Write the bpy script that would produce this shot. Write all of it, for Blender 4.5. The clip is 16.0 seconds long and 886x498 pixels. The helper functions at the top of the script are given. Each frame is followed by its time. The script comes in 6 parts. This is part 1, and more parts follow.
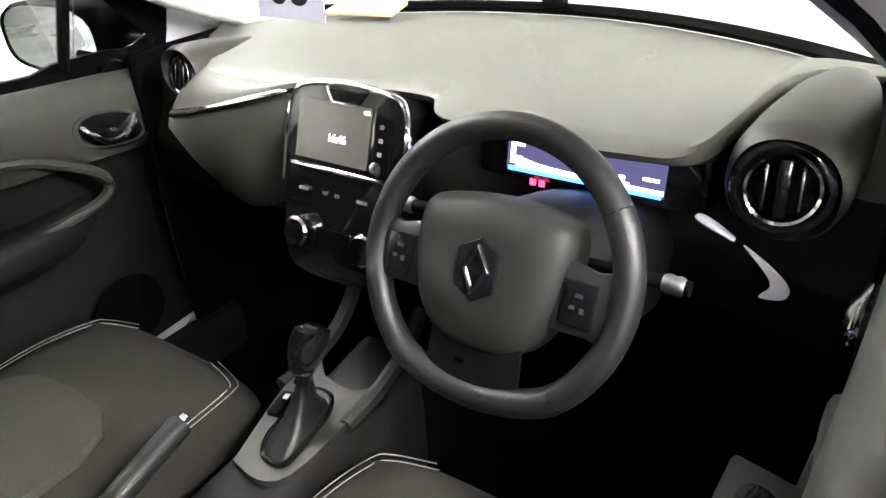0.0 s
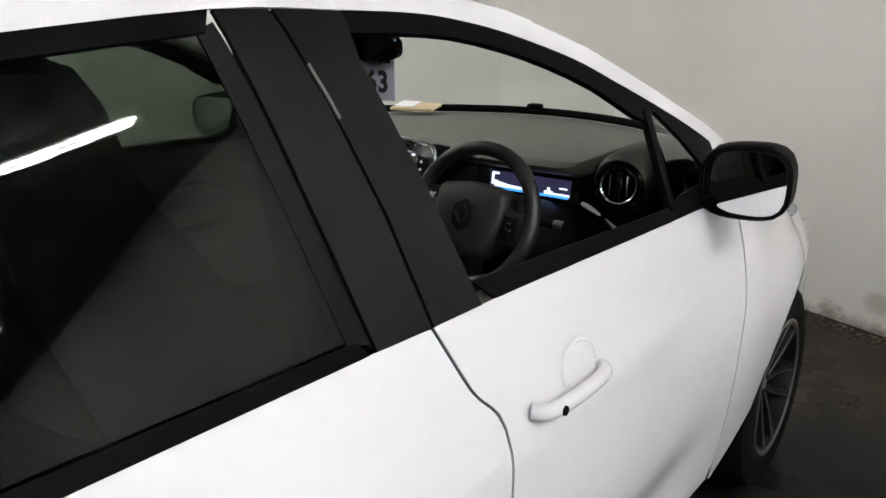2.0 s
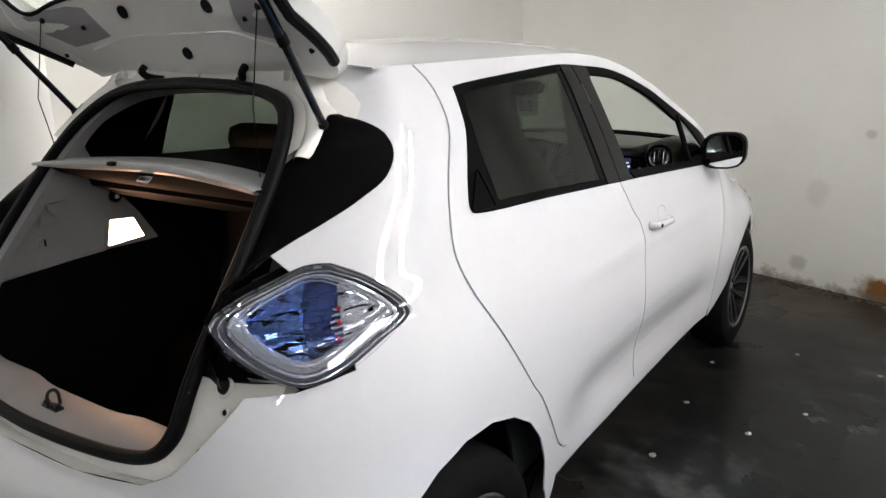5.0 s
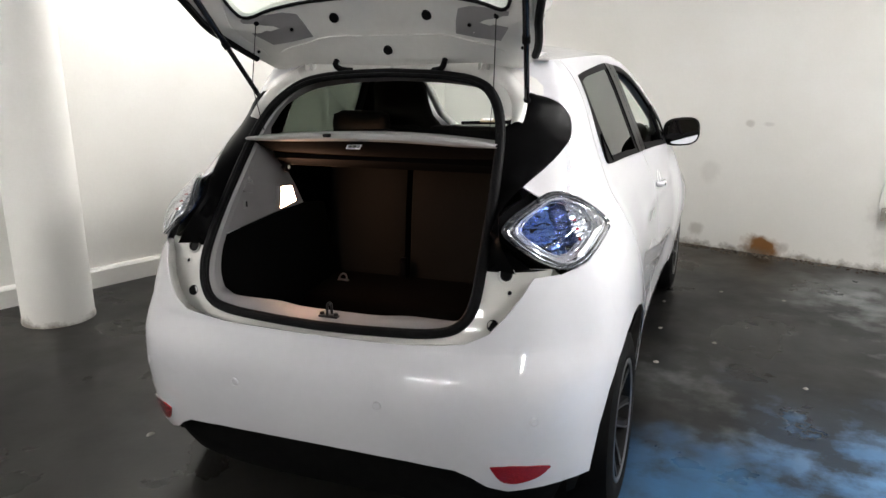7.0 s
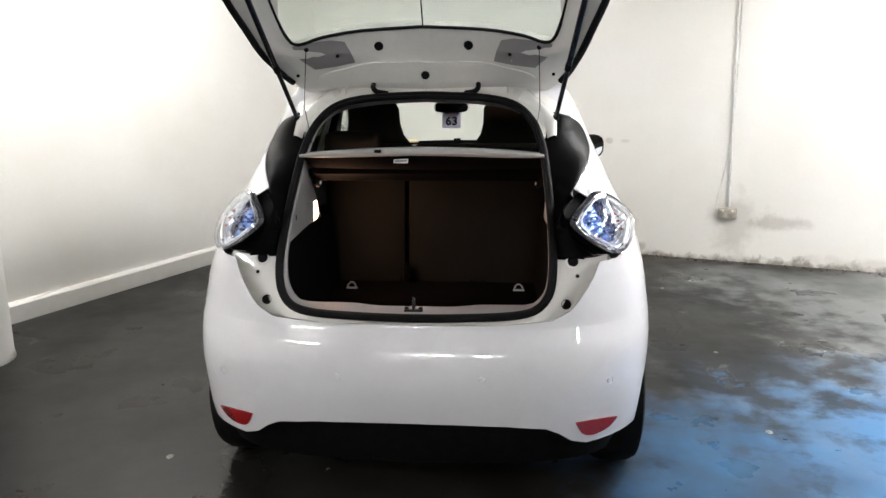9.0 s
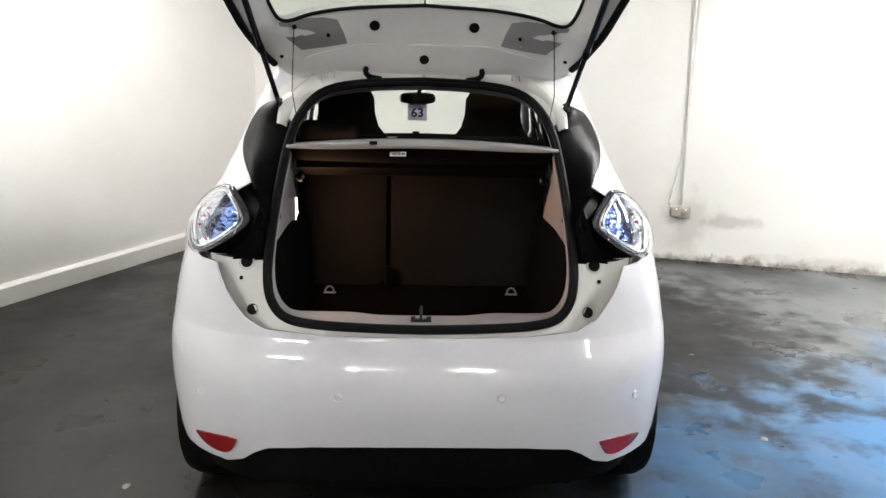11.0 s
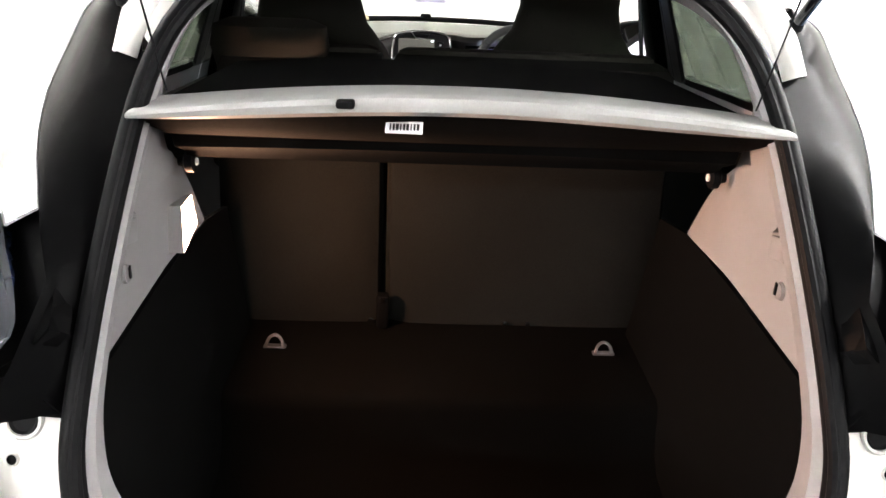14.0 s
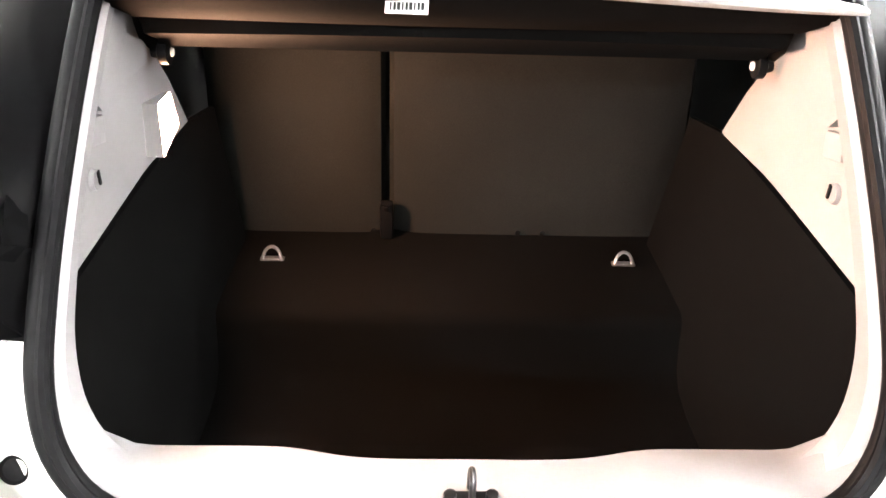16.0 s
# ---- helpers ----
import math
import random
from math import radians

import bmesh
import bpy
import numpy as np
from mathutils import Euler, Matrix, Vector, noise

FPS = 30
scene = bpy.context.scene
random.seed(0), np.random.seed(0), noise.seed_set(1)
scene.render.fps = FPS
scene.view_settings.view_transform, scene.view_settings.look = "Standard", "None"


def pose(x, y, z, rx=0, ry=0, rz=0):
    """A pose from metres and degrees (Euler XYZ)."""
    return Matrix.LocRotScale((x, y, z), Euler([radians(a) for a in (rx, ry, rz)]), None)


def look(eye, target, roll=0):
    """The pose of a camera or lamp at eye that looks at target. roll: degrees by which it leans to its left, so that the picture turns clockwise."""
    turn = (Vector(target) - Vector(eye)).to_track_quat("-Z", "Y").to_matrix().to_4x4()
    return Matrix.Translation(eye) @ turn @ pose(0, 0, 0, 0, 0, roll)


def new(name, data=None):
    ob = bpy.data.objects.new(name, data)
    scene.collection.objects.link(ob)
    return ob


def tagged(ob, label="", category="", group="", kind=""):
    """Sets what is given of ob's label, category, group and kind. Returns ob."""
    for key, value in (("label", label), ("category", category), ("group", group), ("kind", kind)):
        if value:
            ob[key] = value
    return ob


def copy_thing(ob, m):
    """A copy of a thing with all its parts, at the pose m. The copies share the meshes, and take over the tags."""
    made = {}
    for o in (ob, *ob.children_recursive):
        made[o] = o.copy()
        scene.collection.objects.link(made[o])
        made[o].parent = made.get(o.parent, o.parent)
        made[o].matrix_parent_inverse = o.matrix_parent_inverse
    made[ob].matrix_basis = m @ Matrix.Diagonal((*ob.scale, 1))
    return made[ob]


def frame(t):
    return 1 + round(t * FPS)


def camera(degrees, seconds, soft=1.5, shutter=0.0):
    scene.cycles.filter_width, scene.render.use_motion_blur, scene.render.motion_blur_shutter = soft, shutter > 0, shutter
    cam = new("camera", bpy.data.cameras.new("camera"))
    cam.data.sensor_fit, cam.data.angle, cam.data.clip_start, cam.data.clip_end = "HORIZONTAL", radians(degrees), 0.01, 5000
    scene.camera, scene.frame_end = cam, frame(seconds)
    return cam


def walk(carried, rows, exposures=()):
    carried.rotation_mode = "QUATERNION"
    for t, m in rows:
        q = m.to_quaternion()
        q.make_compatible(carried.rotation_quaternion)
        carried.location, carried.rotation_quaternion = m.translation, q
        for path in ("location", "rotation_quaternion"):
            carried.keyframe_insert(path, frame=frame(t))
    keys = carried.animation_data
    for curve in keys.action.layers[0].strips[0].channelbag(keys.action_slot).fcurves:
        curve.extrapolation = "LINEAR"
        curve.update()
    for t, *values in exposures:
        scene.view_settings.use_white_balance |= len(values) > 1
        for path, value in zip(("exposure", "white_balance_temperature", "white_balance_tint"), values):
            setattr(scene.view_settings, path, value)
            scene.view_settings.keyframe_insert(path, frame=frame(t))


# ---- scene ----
from mathutils.geometry import tessellate_polygon

# The camera's walk, by seconds: eye, target, lean.
cam = camera(60.9, 16.0)
PATH = [
    (0, (0.696, 1.141, 1.418), (-0.34, 2.54, 0.434), -4.1),
    (0.5, (0.835, 1.014, 1.448), (-0.25, 2.444, 0.567), -4.5),
    (1, (0.959, 0.861, 1.472), (-0.174, 2.312, 0.691), -3.9),
    (1.5, (1.11, 0.662, 1.486), (-0.056, 2.117, 0.762), -2.9),
    (2, (1.27, 0.464, 1.49), (0.084, 1.925, 0.812), -2.3),
    (2.5, (1.413, 0.212, 1.491), (0.192, 1.655, 0.838), -1.9),
    (3, (1.52, -0.103, 1.493), (0.293, 1.346, 0.866), -3.2),
    (3.5, (1.611, -0.354, 1.5), (0.39, 1.11, 0.895), -3.4),
    (4, (1.653, -0.675, 1.512), (0.507, 0.863, 0.944), -2.3),
    (4.5, (1.678, -0.969, 1.517), (0.544, 0.588, 0.981), -1.9),
    (5, (1.655, -1.268, 1.537), (0.55, 0.314, 1.013), -1.3),
    (5.2, (1.641, -1.395, 1.534), (0.542, 0.193, 1.013), -1.1),
    (7.3, (1.041, -2.43, 1.518), (0.366, -0.618, 1.008), -0.7),
    (7.5, (1.003, -2.452, 1.522), (0.32, -0.647, 0.997), -0.3),
    (8, (0.78, -2.662, 1.528), (0.241, -0.798, 1.042), -0.3),
    (8.5, (0.527, -2.783, 1.523), (0.165, -0.869, 1.067), -0.7),
    (9, (0.302, -2.921, 1.519), (0.142, -0.977, 1.076), -0.4),
    (9.2, (0.223, -2.968, 1.511), (0.108, -1.016, 1.088), -0.5),
    (11.3, (-0.05, -2.508, 1.486), (0.019, -0.566, 1.013), 1.3),
    (11.5, (-0.082, -2.368, 1.501), (-0.01, -0.435, 0.992), 1.3),
    (12, (-0.096, -2.058, 1.506), (0.002, -0.135, 0.963), 1.2),
    (12.5, (-0.096, -1.8, 1.498), (0.015, 0.116, 0.936), 0.8),
    (13, (-0.061, -1.552, 1.511), (0.025, 0.35, 0.899), 1.2),
    (13.5, (-0.064, -1.361, 1.494), (0.007, 0.506, 0.781), 2.4),
    (14, (-0.064, -1.193, 1.489), (0.011, 0.643, 0.698), 2.5),
    (14.5, (-0.059, -1.114, 1.447), (0.05, 0.662, 0.534), 2.2),
    (15, (-0.051, -1.084, 1.422), (0.06, 0.646, 0.425), 1.9),
    (15.5, (-0.056, -1.083, 1.419), (0.035, 0.633, 0.397), 2.3),
    (16, (-0.064, -1.085, 1.428), (0.0, 0.644, 0.425), 2.0),
]
walk(cam, [(t, look(eye, target, roll)) for t, eye, target, roll in PATH], [(0, 2.75), (0.5, 2.35), (1.0, 1.4), (1.5, 0.95), (2.5, 0.14), (3.0, 0.16), (3.5, 0.5), (4.5, 0.55), (5.0, 0.5), (7.5, 1.0), (9.0, 1.15), (11.5, 1.25), (13.0, 1.35), (14.0, 2.5), (14.6, 3.8), (16.0, 3.8)])

# ---- light: a faint world behind closed walls, and tubes on the ceiling ----
world = bpy.data.worlds.new("world")
scene.world = world
world.use_nodes = True
world.node_tree.nodes["Background"].inputs[0].default_value = (0.5, 0.55, 0.6, 1)
world.node_tree.nodes["Background"].inputs[1].default_value = 0.05
TUBE_POWER = 105.0

# ---- materials ----


def material(name, color, rough=0.5, metal=0.0, coat=0.0, grain=0.0, grain_scale=60.0, stain=0.0, stain_scale=2.0,
             bump=0.0, bump_scale=200.0, emit=None, strength=0.0, transmission=0.0, ior=1.45, spec=0.5, coat_ior=1.5):
    """A principled material with fine grain, broad stains and relief, at real size."""
    m = bpy.data.materials.new(name)
    m.use_nodes = True
    nt = m.node_tree
    bsdf = nt.nodes["Principled BSDF"]
    bsdf.inputs["Base Color"].default_value = (*color, 1)
    bsdf.inputs["Roughness"].default_value = rough
    bsdf.inputs["Metallic"].default_value = metal
    bsdf.inputs["Coat Weight"].default_value = coat
    bsdf.inputs["Coat Roughness"].default_value = 0.025
    bsdf.inputs["Coat IOR"].default_value = coat_ior
    bsdf.inputs["Transmission Weight"].default_value = transmission
    bsdf.inputs["IOR"].default_value = ior
    bsdf.inputs["Specular IOR Level"].default_value = spec
    if emit:
        bsdf.inputs["Emission Color"].default_value = (*emit, 1)
        bsdf.inputs["Emission Strength"].default_value = strength
    geo = nt.nodes.new("ShaderNodeTexCoord")
    last = None
    for amount, scale, detail in ((grain, grain_scale, 3), (stain, stain_scale, 6)):
        if amount <= 0:
            continue
        tex = nt.nodes.new("ShaderNodeTexNoise")
        tex.inputs["Scale"].default_value = scale
        tex.inputs["Detail"].default_value = detail
        nt.links.new(geo.outputs["Object"], tex.inputs["Vector"])
        ramp = nt.nodes.new("ShaderNodeMapRange")
        ramp.inputs["From Min"].default_value, ramp.inputs["From Max"].default_value = 0.3, 0.7
        ramp.inputs["To Min"].default_value, ramp.inputs["To Max"].default_value = 1 - amount, 1 + amount
        nt.links.new(tex.outputs["Fac"], ramp.inputs["Value"])
        mul = nt.nodes.new("ShaderNodeVectorMath")
        mul.operation = "SCALE"
        if last is None:
            mul.inputs[0].default_value = color
        else:
            nt.links.new(last, mul.inputs[0])
        nt.links.new(ramp.outputs[0], mul.inputs["Scale"])
        last = mul.outputs[0]
    if last is not None:
        nt.links.new(last, bsdf.inputs["Base Color"])
    if bump > 0:
        tex = nt.nodes.new("ShaderNodeTexNoise")
        tex.inputs["Scale"].default_value = bump_scale
        tex.inputs["Detail"].default_value = 4
        nt.links.new(geo.outputs["Object"], tex.inputs["Vector"])
        b = nt.nodes.new("ShaderNodeBump")
        b.inputs["Strength"].default_value = bump
        b.inputs["Distance"].default_value = 0.0006
        nt.links.new(tex.outputs["Fac"], b.inputs["Height"])
        nt.links.new(b.outputs[0], bsdf.inputs["Normal"])
    return m


def nodes_of(m):
    return m.node_tree, m.node_tree.nodes["Principled BSDF"]


def noise_node(nt, coord, scale, detail=5.0, rough=0.55):
    n = nt.nodes.new("ShaderNodeTexNoise")
    n.inputs["Scale"].default_value, n.inputs["Detail"].default_value, n.inputs["Roughness"].default_value = scale, detail, rough
    nt.links.new(coord, n.inputs["Vector"])
    return n.outputs["Fac"]


def remap(nt, value, a, b, c=0.0, d=1.0):
    n = nt.nodes.new("ShaderNodeMapRange")
    for key, v in (("From Min", a), ("From Max", b), ("To Min", c), ("To Max", d)):
        n.inputs[key].default_value = v
    nt.links.new(value, n.inputs["Value"])
    return n.outputs[0]


def mixed(nt, fac, a, b):
    n = nt.nodes.new("ShaderNodeMix")
    n.data_type = "RGBA"
    if isinstance(fac, float):
        n.inputs[0].default_value = fac
    else:
        nt.links.new(fac, n.inputs[0])
    for socket, v in ((n.inputs[6], a), (n.inputs[7], b)):
        if isinstance(v, tuple):
            socket.default_value = (*v, 1)
        else:
            nt.links.new(v, socket)
    return n.outputs[2]


def math_node(nt, op, a, b):
    n = nt.nodes.new("ShaderNodeMath")
    n.operation = op
    for socket, v in ((n.inputs[0], a), (n.inputs[1], b)):
        if isinstance(v, (int, float)):
            socket.default_value = v
        else:
            nt.links.new(v, socket)
    return n.outputs[0]


def spot_mask(nt, coord, center, radii, soft=1.0, scale=5.0):
    """1 inside an ellipsoid, fading out at its rim, broken up by noise."""
    sub = nt.nodes.new("ShaderNodeVectorMath")
    sub.operation = "SUBTRACT"
    nt.links.new(coord, sub.inputs[0])
    sub.inputs[1].default_value = center
    div = nt.nodes.new("ShaderNodeVectorMath")
    div.operation = "DIVIDE"
    nt.links.new(sub.outputs[0], div.inputs[0])
    div.inputs[1].default_value = radii
    ln = nt.nodes.new("ShaderNodeVectorMath")
    ln.operation = "LENGTH"
    nt.links.new(div.outputs[0], ln.inputs[0])
    wob = math_node(nt, "ADD", ln.outputs["Value"], remap(nt, noise_node(nt, coord, scale, 6.0, 0.6), 0.3, 0.7, -0.45 * soft, 0.45 * soft))
    return remap(nt, wob, 1.0, 0.45, 0.0, 1.0)


PAINT = material("white_car_paint", (0.63, 0.63, 0.655), 0.5, coat=1.0, grain=0.01, grain_scale=40, stain=0.012, stain_scale=3, spec=0.05, coat_ior=1.75)
JAMB_PAINT = material("white_jamb_paint", (0.68, 0.67, 0.64), 0.5, coat=1.0, grain=0.015, grain_scale=50, stain=0.05, stain_scale=5, spec=0.05, coat_ior=1.7)
TRIM = material("satin_black_trim", (0.0032, 0.0032, 0.0034), 0.42, grain=0.12, grain_scale=90, bump=0.1, bump_scale=500, spec=0.02)
FILM = material("black_pillar_film", (0.0048, 0.0046, 0.0050), 0.3, grain=0.1, grain_scale=200, bump=0.08, bump_scale=700, spec=0.14)
GLOSS = material("piano_black", (0.006, 0.006, 0.007), 0.1, coat=0.3, grain=0.1, grain_scale=30)
RUBBER = material("black_rubber", (0.005, 0.005, 0.0055), 0.55, grain=0.2, grain_scale=120, bump=0.2, bump_scale=300, spec=0.08)
TYRE = material("tyre_rubber", (0.0042, 0.0042, 0.0042), 0.75, grain=0.2, grain_scale=90, stain=0.25, stain_scale=12, bump=0.3, bump_scale=250, spec=0.08)
DARK = material("underbody_black", (0.003, 0.003, 0.003), 0.85, grain=0.3, grain_scale=30, spec=0.1)
PILLARTRIM = material("pillar_plastic", (0.0028, 0.0028, 0.003), 0.3, grain=0.1, grain_scale=60, spec=0.02)
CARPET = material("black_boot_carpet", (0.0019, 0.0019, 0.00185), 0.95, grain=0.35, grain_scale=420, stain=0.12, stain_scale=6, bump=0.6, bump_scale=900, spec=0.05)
FABRIC = material("charcoal_seat_fabric", (0.0235, 0.0228, 0.0193), 0.9, grain=0.18, grain_scale=500, stain=0.06, stain_scale=7, bump=0.5, bump_scale=900, spec=0.15)
FABRIC2 = material("grey_seat_insert_fabric", (0.045, 0.044, 0.037), 0.9, grain=0.22, grain_scale=350, stain=0.06, stain_scale=7, bump=0.5, bump_scale=700, spec=0.15)
LEATHER = material("black_wheel_leather", (0.011, 0.011, 0.0115), 0.42, grain=0.1, grain_scale=150, bump=0.35, bump_scale=600, spec=0.4)
# dash top colour, raised to hold the light falling through the windscreen
DASH = material("grained_dash_plastic", (0.085, 0.085, 0.073), 0.5, grain=0.08, grain_scale=300, stain=0.03, stain_scale=4, bump=0.35, bump_scale=800)
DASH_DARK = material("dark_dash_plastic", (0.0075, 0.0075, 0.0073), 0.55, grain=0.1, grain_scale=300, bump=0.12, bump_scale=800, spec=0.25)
GREYTRIM = material("light_grey_boot_plastic", (0.24, 0.232, 0.235), 0.5, grain=0.03, grain_scale=300, stain=0.05, stain_scale=9, bump=0.25, bump_scale=800, spec=0.3)
SHELF = material("grey_shelf_plastic", (0.33, 0.33, 0.32), 0.55, grain=0.04, grain_scale=250, stain=0.04, stain_scale=8, bump=0.25, bump_scale=700)
SEATCARPET = material("brown_black_seat_back_carpet", (0.0088, 0.0089, 0.0081), 0.95, grain=0.35, grain_scale=420, stain=0.15, stain_scale=6, bump=0.6, bump_scale=900, spec=0.05)
THREAD = material("grey_thread", (0.32, 0.31, 0.29), 0.8, grain=0.1, grain_scale=900)
CHROME = material("chrome", (0.75, 0.75, 0.76), 0.12, metal=1.0, grain=0.03, grain_scale=60)
SATIN = material("satin_silver", (0.5, 0.5, 0.52), 0.32, metal=1.0, grain=0.04, grain_scale=80)
ALLOY = material("machined_alloy", (0.27, 0.27, 0.28), 0.28, metal=0.9, grain=0.08, grain_scale=90)
RIMBLACK = material("rim_black_paint", (0.006, 0.006, 0.0065), 0.3, coat=0.2, grain=0.1, grain_scale=60)
STEEL = material("zinc_steel", (0.62, 0.62, 0.61), 0.32, metal=1.0, grain=0.1, grain_scale=100)
MIRROR = material("mirror_glass", (0.85, 0.86, 0.87), 0.02, metal=1.0)
TINT = material("tinted_glass", (0.115, 0.140, 0.112), 0.0, transmission=1.0, ior=1.3, spec=0.5)
CLEAR = material("clear_glass", (0.86, 0.93, 0.89), 0.0, transmission=1.0, ior=1.45)
SCREENGLASS = material("coated_windscreen_glass", (0.90, 0.95, 0.92), 0.0, transmission=1.0, ior=1.01, spec=0.0)
LENS = material("clear_lamp_lens", (0.95, 0.96, 0.98), 0.02, transmission=1.0, ior=1.35)
LAMPBLUE = material("blue_lamp_reflector", (0.15, 0.25, 0.60), 0.13, metal=0.9, grain=0.25, grain_scale=70)
SILVER = material("silvered_reflector", (0.78, 0.80, 0.86), 0.10, metal=0.9, grain=0.12, grain_scale=90)
LAMPDARK = material("dark_lamp_cavity", (0.03, 0.05, 0.14), 0.14, metal=0.7, grain=0.2, grain_scale=90)
LAMPRIM = material("smoked_lamp_rim", (0.030, 0.032, 0.038), 0.06, metal=0.0, coat=1.0, grain=0.05, grain_scale=60)
CONSOLE = material("dark_grey_console_plastic", (0.030, 0.030, 0.0265), 0.5, grain=0.08, grain_scale=300, bump=0.25, bump_scale=800, spec=0.35)
AIRBAG = material("grained_airbag_cover", (0.0105, 0.0105, 0.0100), 0.5, grain=0.08, grain_scale=250, bump=0.3, bump_scale=900, spec=0.35)
# chrome whose white reflection is put into a pale base colour
CHROME_SHINE = material("chrome_painted_shine", (0.55, 0.54, 0.58), 0.28, coat=0.4, grain=0.03, grain_scale=80)
GRIME = material("grubby_socket_plastic", (0.36, 0.33, 0.28), 0.5, grain=0.1, grain_scale=60, stain=0.3, stain_scale=25)
FLAKE = material("grey_plaster_flake", (0.22, 0.21, 0.19), 0.8, grain=0.2, grain_scale=200)
LAMPRED = material("red_reflector", (0.24, 0.006, 0.009), 0.12, coat=1.0, grain=0.25, grain_scale=220)
LINER = material("pale_headlining", (0.55, 0.55, 0.53), 0.9, grain=0.04, grain_scale=300, bump=0.3, bump_scale=600)
PAPER = material("white_paper", (0.78, 0.78, 0.80), 0.6, grain=0.02, grain_scale=60)
LILAC = material("lilac_card", (0.60, 0.59, 0.72), 0.6, grain=0.02, grain_scale=60)
INK = material("black_ink", (0.015, 0.015, 0.018), 0.6, grain=0.05, grain_scale=80)
REDINK = material("red_ink", (0.45, 0.03, 0.05), 0.6, grain=0.05, grain_scale=80)
TAN = material("tan_card", (0.52, 0.42, 0.26), 0.7, grain=0.05, grain_scale=90)
SCREEN = material("lit_screen_grey", (0.02, 0.02, 0.02), 0.15, emit=(0.5, 0.47, 0.4), strength=0.042)
GLOW_WHITE = material("display_white", (0.02, 0.02, 0.02), 0.3, emit=(0.75, 0.85, 1.0), strength=1.2)
GLOW_BLUE = material("display_blue", (0.01, 0.02, 0.05), 0.3, emit=(0.05, 0.3, 1.0), strength=1.2)
GLOW_DIM = material("display_indigo", (0.01, 0.01, 0.02), 0.25, emit=(0.14, 0.13, 0.30), strength=0.16)
GLOW_RED = material("warning_red", (0.1, 0.0, 0.01), 0.3, emit=(1.0, 0.02, 0.06), strength=2.0)
BOOTLAMP = material("boot_lamp_diffuser", (0.8, 0.75, 0.7), 0.4, emit=(1.0, 0.54, 0.33), strength=96.0)
TUBE = material("fluorescent_tube", (0.9, 0.9, 0.9), 0.4, emit=(1.0, 0.978, 0.965), strength=TUBE_POWER)
ENAMEL = material("white_enamel", (0.75, 0.75, 0.72), 0.4, grain=0.03, grain_scale=40)
CONDUIT = material("white_painted_conduit", (0.66, 0.65, 0.62), 0.5, grain=0.05, grain_scale=50, stain=0.1, stain_scale=9)

# wall: white emulsion, grubby towards stains of its own shape
WALL = material("white_wall_paint", (0.78, 0.77, 0.73), 0.75)
nt, bsdf = nodes_of(WALL)
tc = nt.nodes.new("ShaderNodeTexCoord").outputs["Object"]
col = mixed(nt, remap(nt, noise_node(nt, tc, 0.9, 6.0), 0.35, 0.75), (0.80, 0.79, 0.755), (0.72, 0.70, 0.65))
col = mixed(nt, remap(nt, noise_node(nt, tc, 55.0, 3.0), 0.3, 0.7, 0.0, 0.06), col, (0.5, 0.49, 0.46))
col = mixed(nt, math_node(nt, "MULTIPLY", spot_mask(nt, tc, (1.33, 3.68, 0.04), (0.17, 0.5, 0.13)), 1.0), col, (0.20, 0.085, 0.018))
for center, radii, amount in (((0.86, 3.83, 0.14), (0.07, 0.5, 0.06), 0.55), ((2.24, 3.4, 0.30), (0.22, 0.6, 0.32), 0.40),
                              ((2.52, 3.3, 0.34), (0.28, 0.5, 0.07), 0.5), ((0.94, 3.8, 0.61), (0.09, 0.5, 0.10), 0.22),
                              ((1.20, 3.7, 0.98), (0.035, 0.5, 0.03), 0.5), ((1.33, 3.7, 0.98), (0.05, 0.5, 0.02), 0.3),
                              ((1.50, 3.65, 0.07), (0.05, 0.5, 0.05), 0.6), ((3.2, 3.1, 0.06), (0.5, 0.5, 0.07), 0.35)):
    col = mixed(nt, math_node(nt, "MULTIPLY", spot_mask(nt, tc, center, radii), amount), col, (0.36, 0.33, 0.29))
sep = nt.nodes.new("ShaderNodeSeparateXYZ")
nt.links.new(tc, sep.inputs[0])
low = math_node(nt, "ADD", sep.outputs["Z"], remap(nt, noise_node(nt, tc, 7.0, 6.0, 0.7), 0.3, 0.7, -0.05, 0.05))
side_of = remap(nt, sep.outputs["X"], -1.3, -0.6, 0.12, 1.0)
col = mixed(nt, math_node(nt, "MULTIPLY", remap(nt, low, 0.055, 0.0, 0.0, 0.8), side_of), col, (0.16, 0.13, 0.10))
nt.links.new(col, bsdf.inputs["Base Color"])
bm_ = nt.nodes.new("ShaderNodeBump")
bm_.inputs["Strength"].default_value, bm_.inputs["Distance"].default_value = 0.25, 0.004
nt.links.new(noise_node(nt, tc, 26.0, 5.0), bm_.inputs["Height"])
nt.links.new(bm_.outputs[0], bsdf.inputs["Normal"])

# dark grey for unseen surfaces, chosen to cut bounce and reflections
CLOSING_GREY = material("unseen_closing_grey", (0.17, 0.166, 0.155), 0.85, grain=0.08, grain_scale=70, stain=0.15, stain_scale=1.3, bump=0.3, bump_scale=60)

DIRT = material("dirt_crumbs", (0.12, 0.09, 0.06), 0.9)
nt, bsdf = nodes_of(DIRT)
isl = nt.nodes.new("ShaderNodeNewGeometry").outputs["Random Per Island"]
nt.links.new(mixed(nt, isl, (0.02, 0.014, 0.009), (0.13, 0.105, 0.08)), bsdf.inputs["Base Color"])

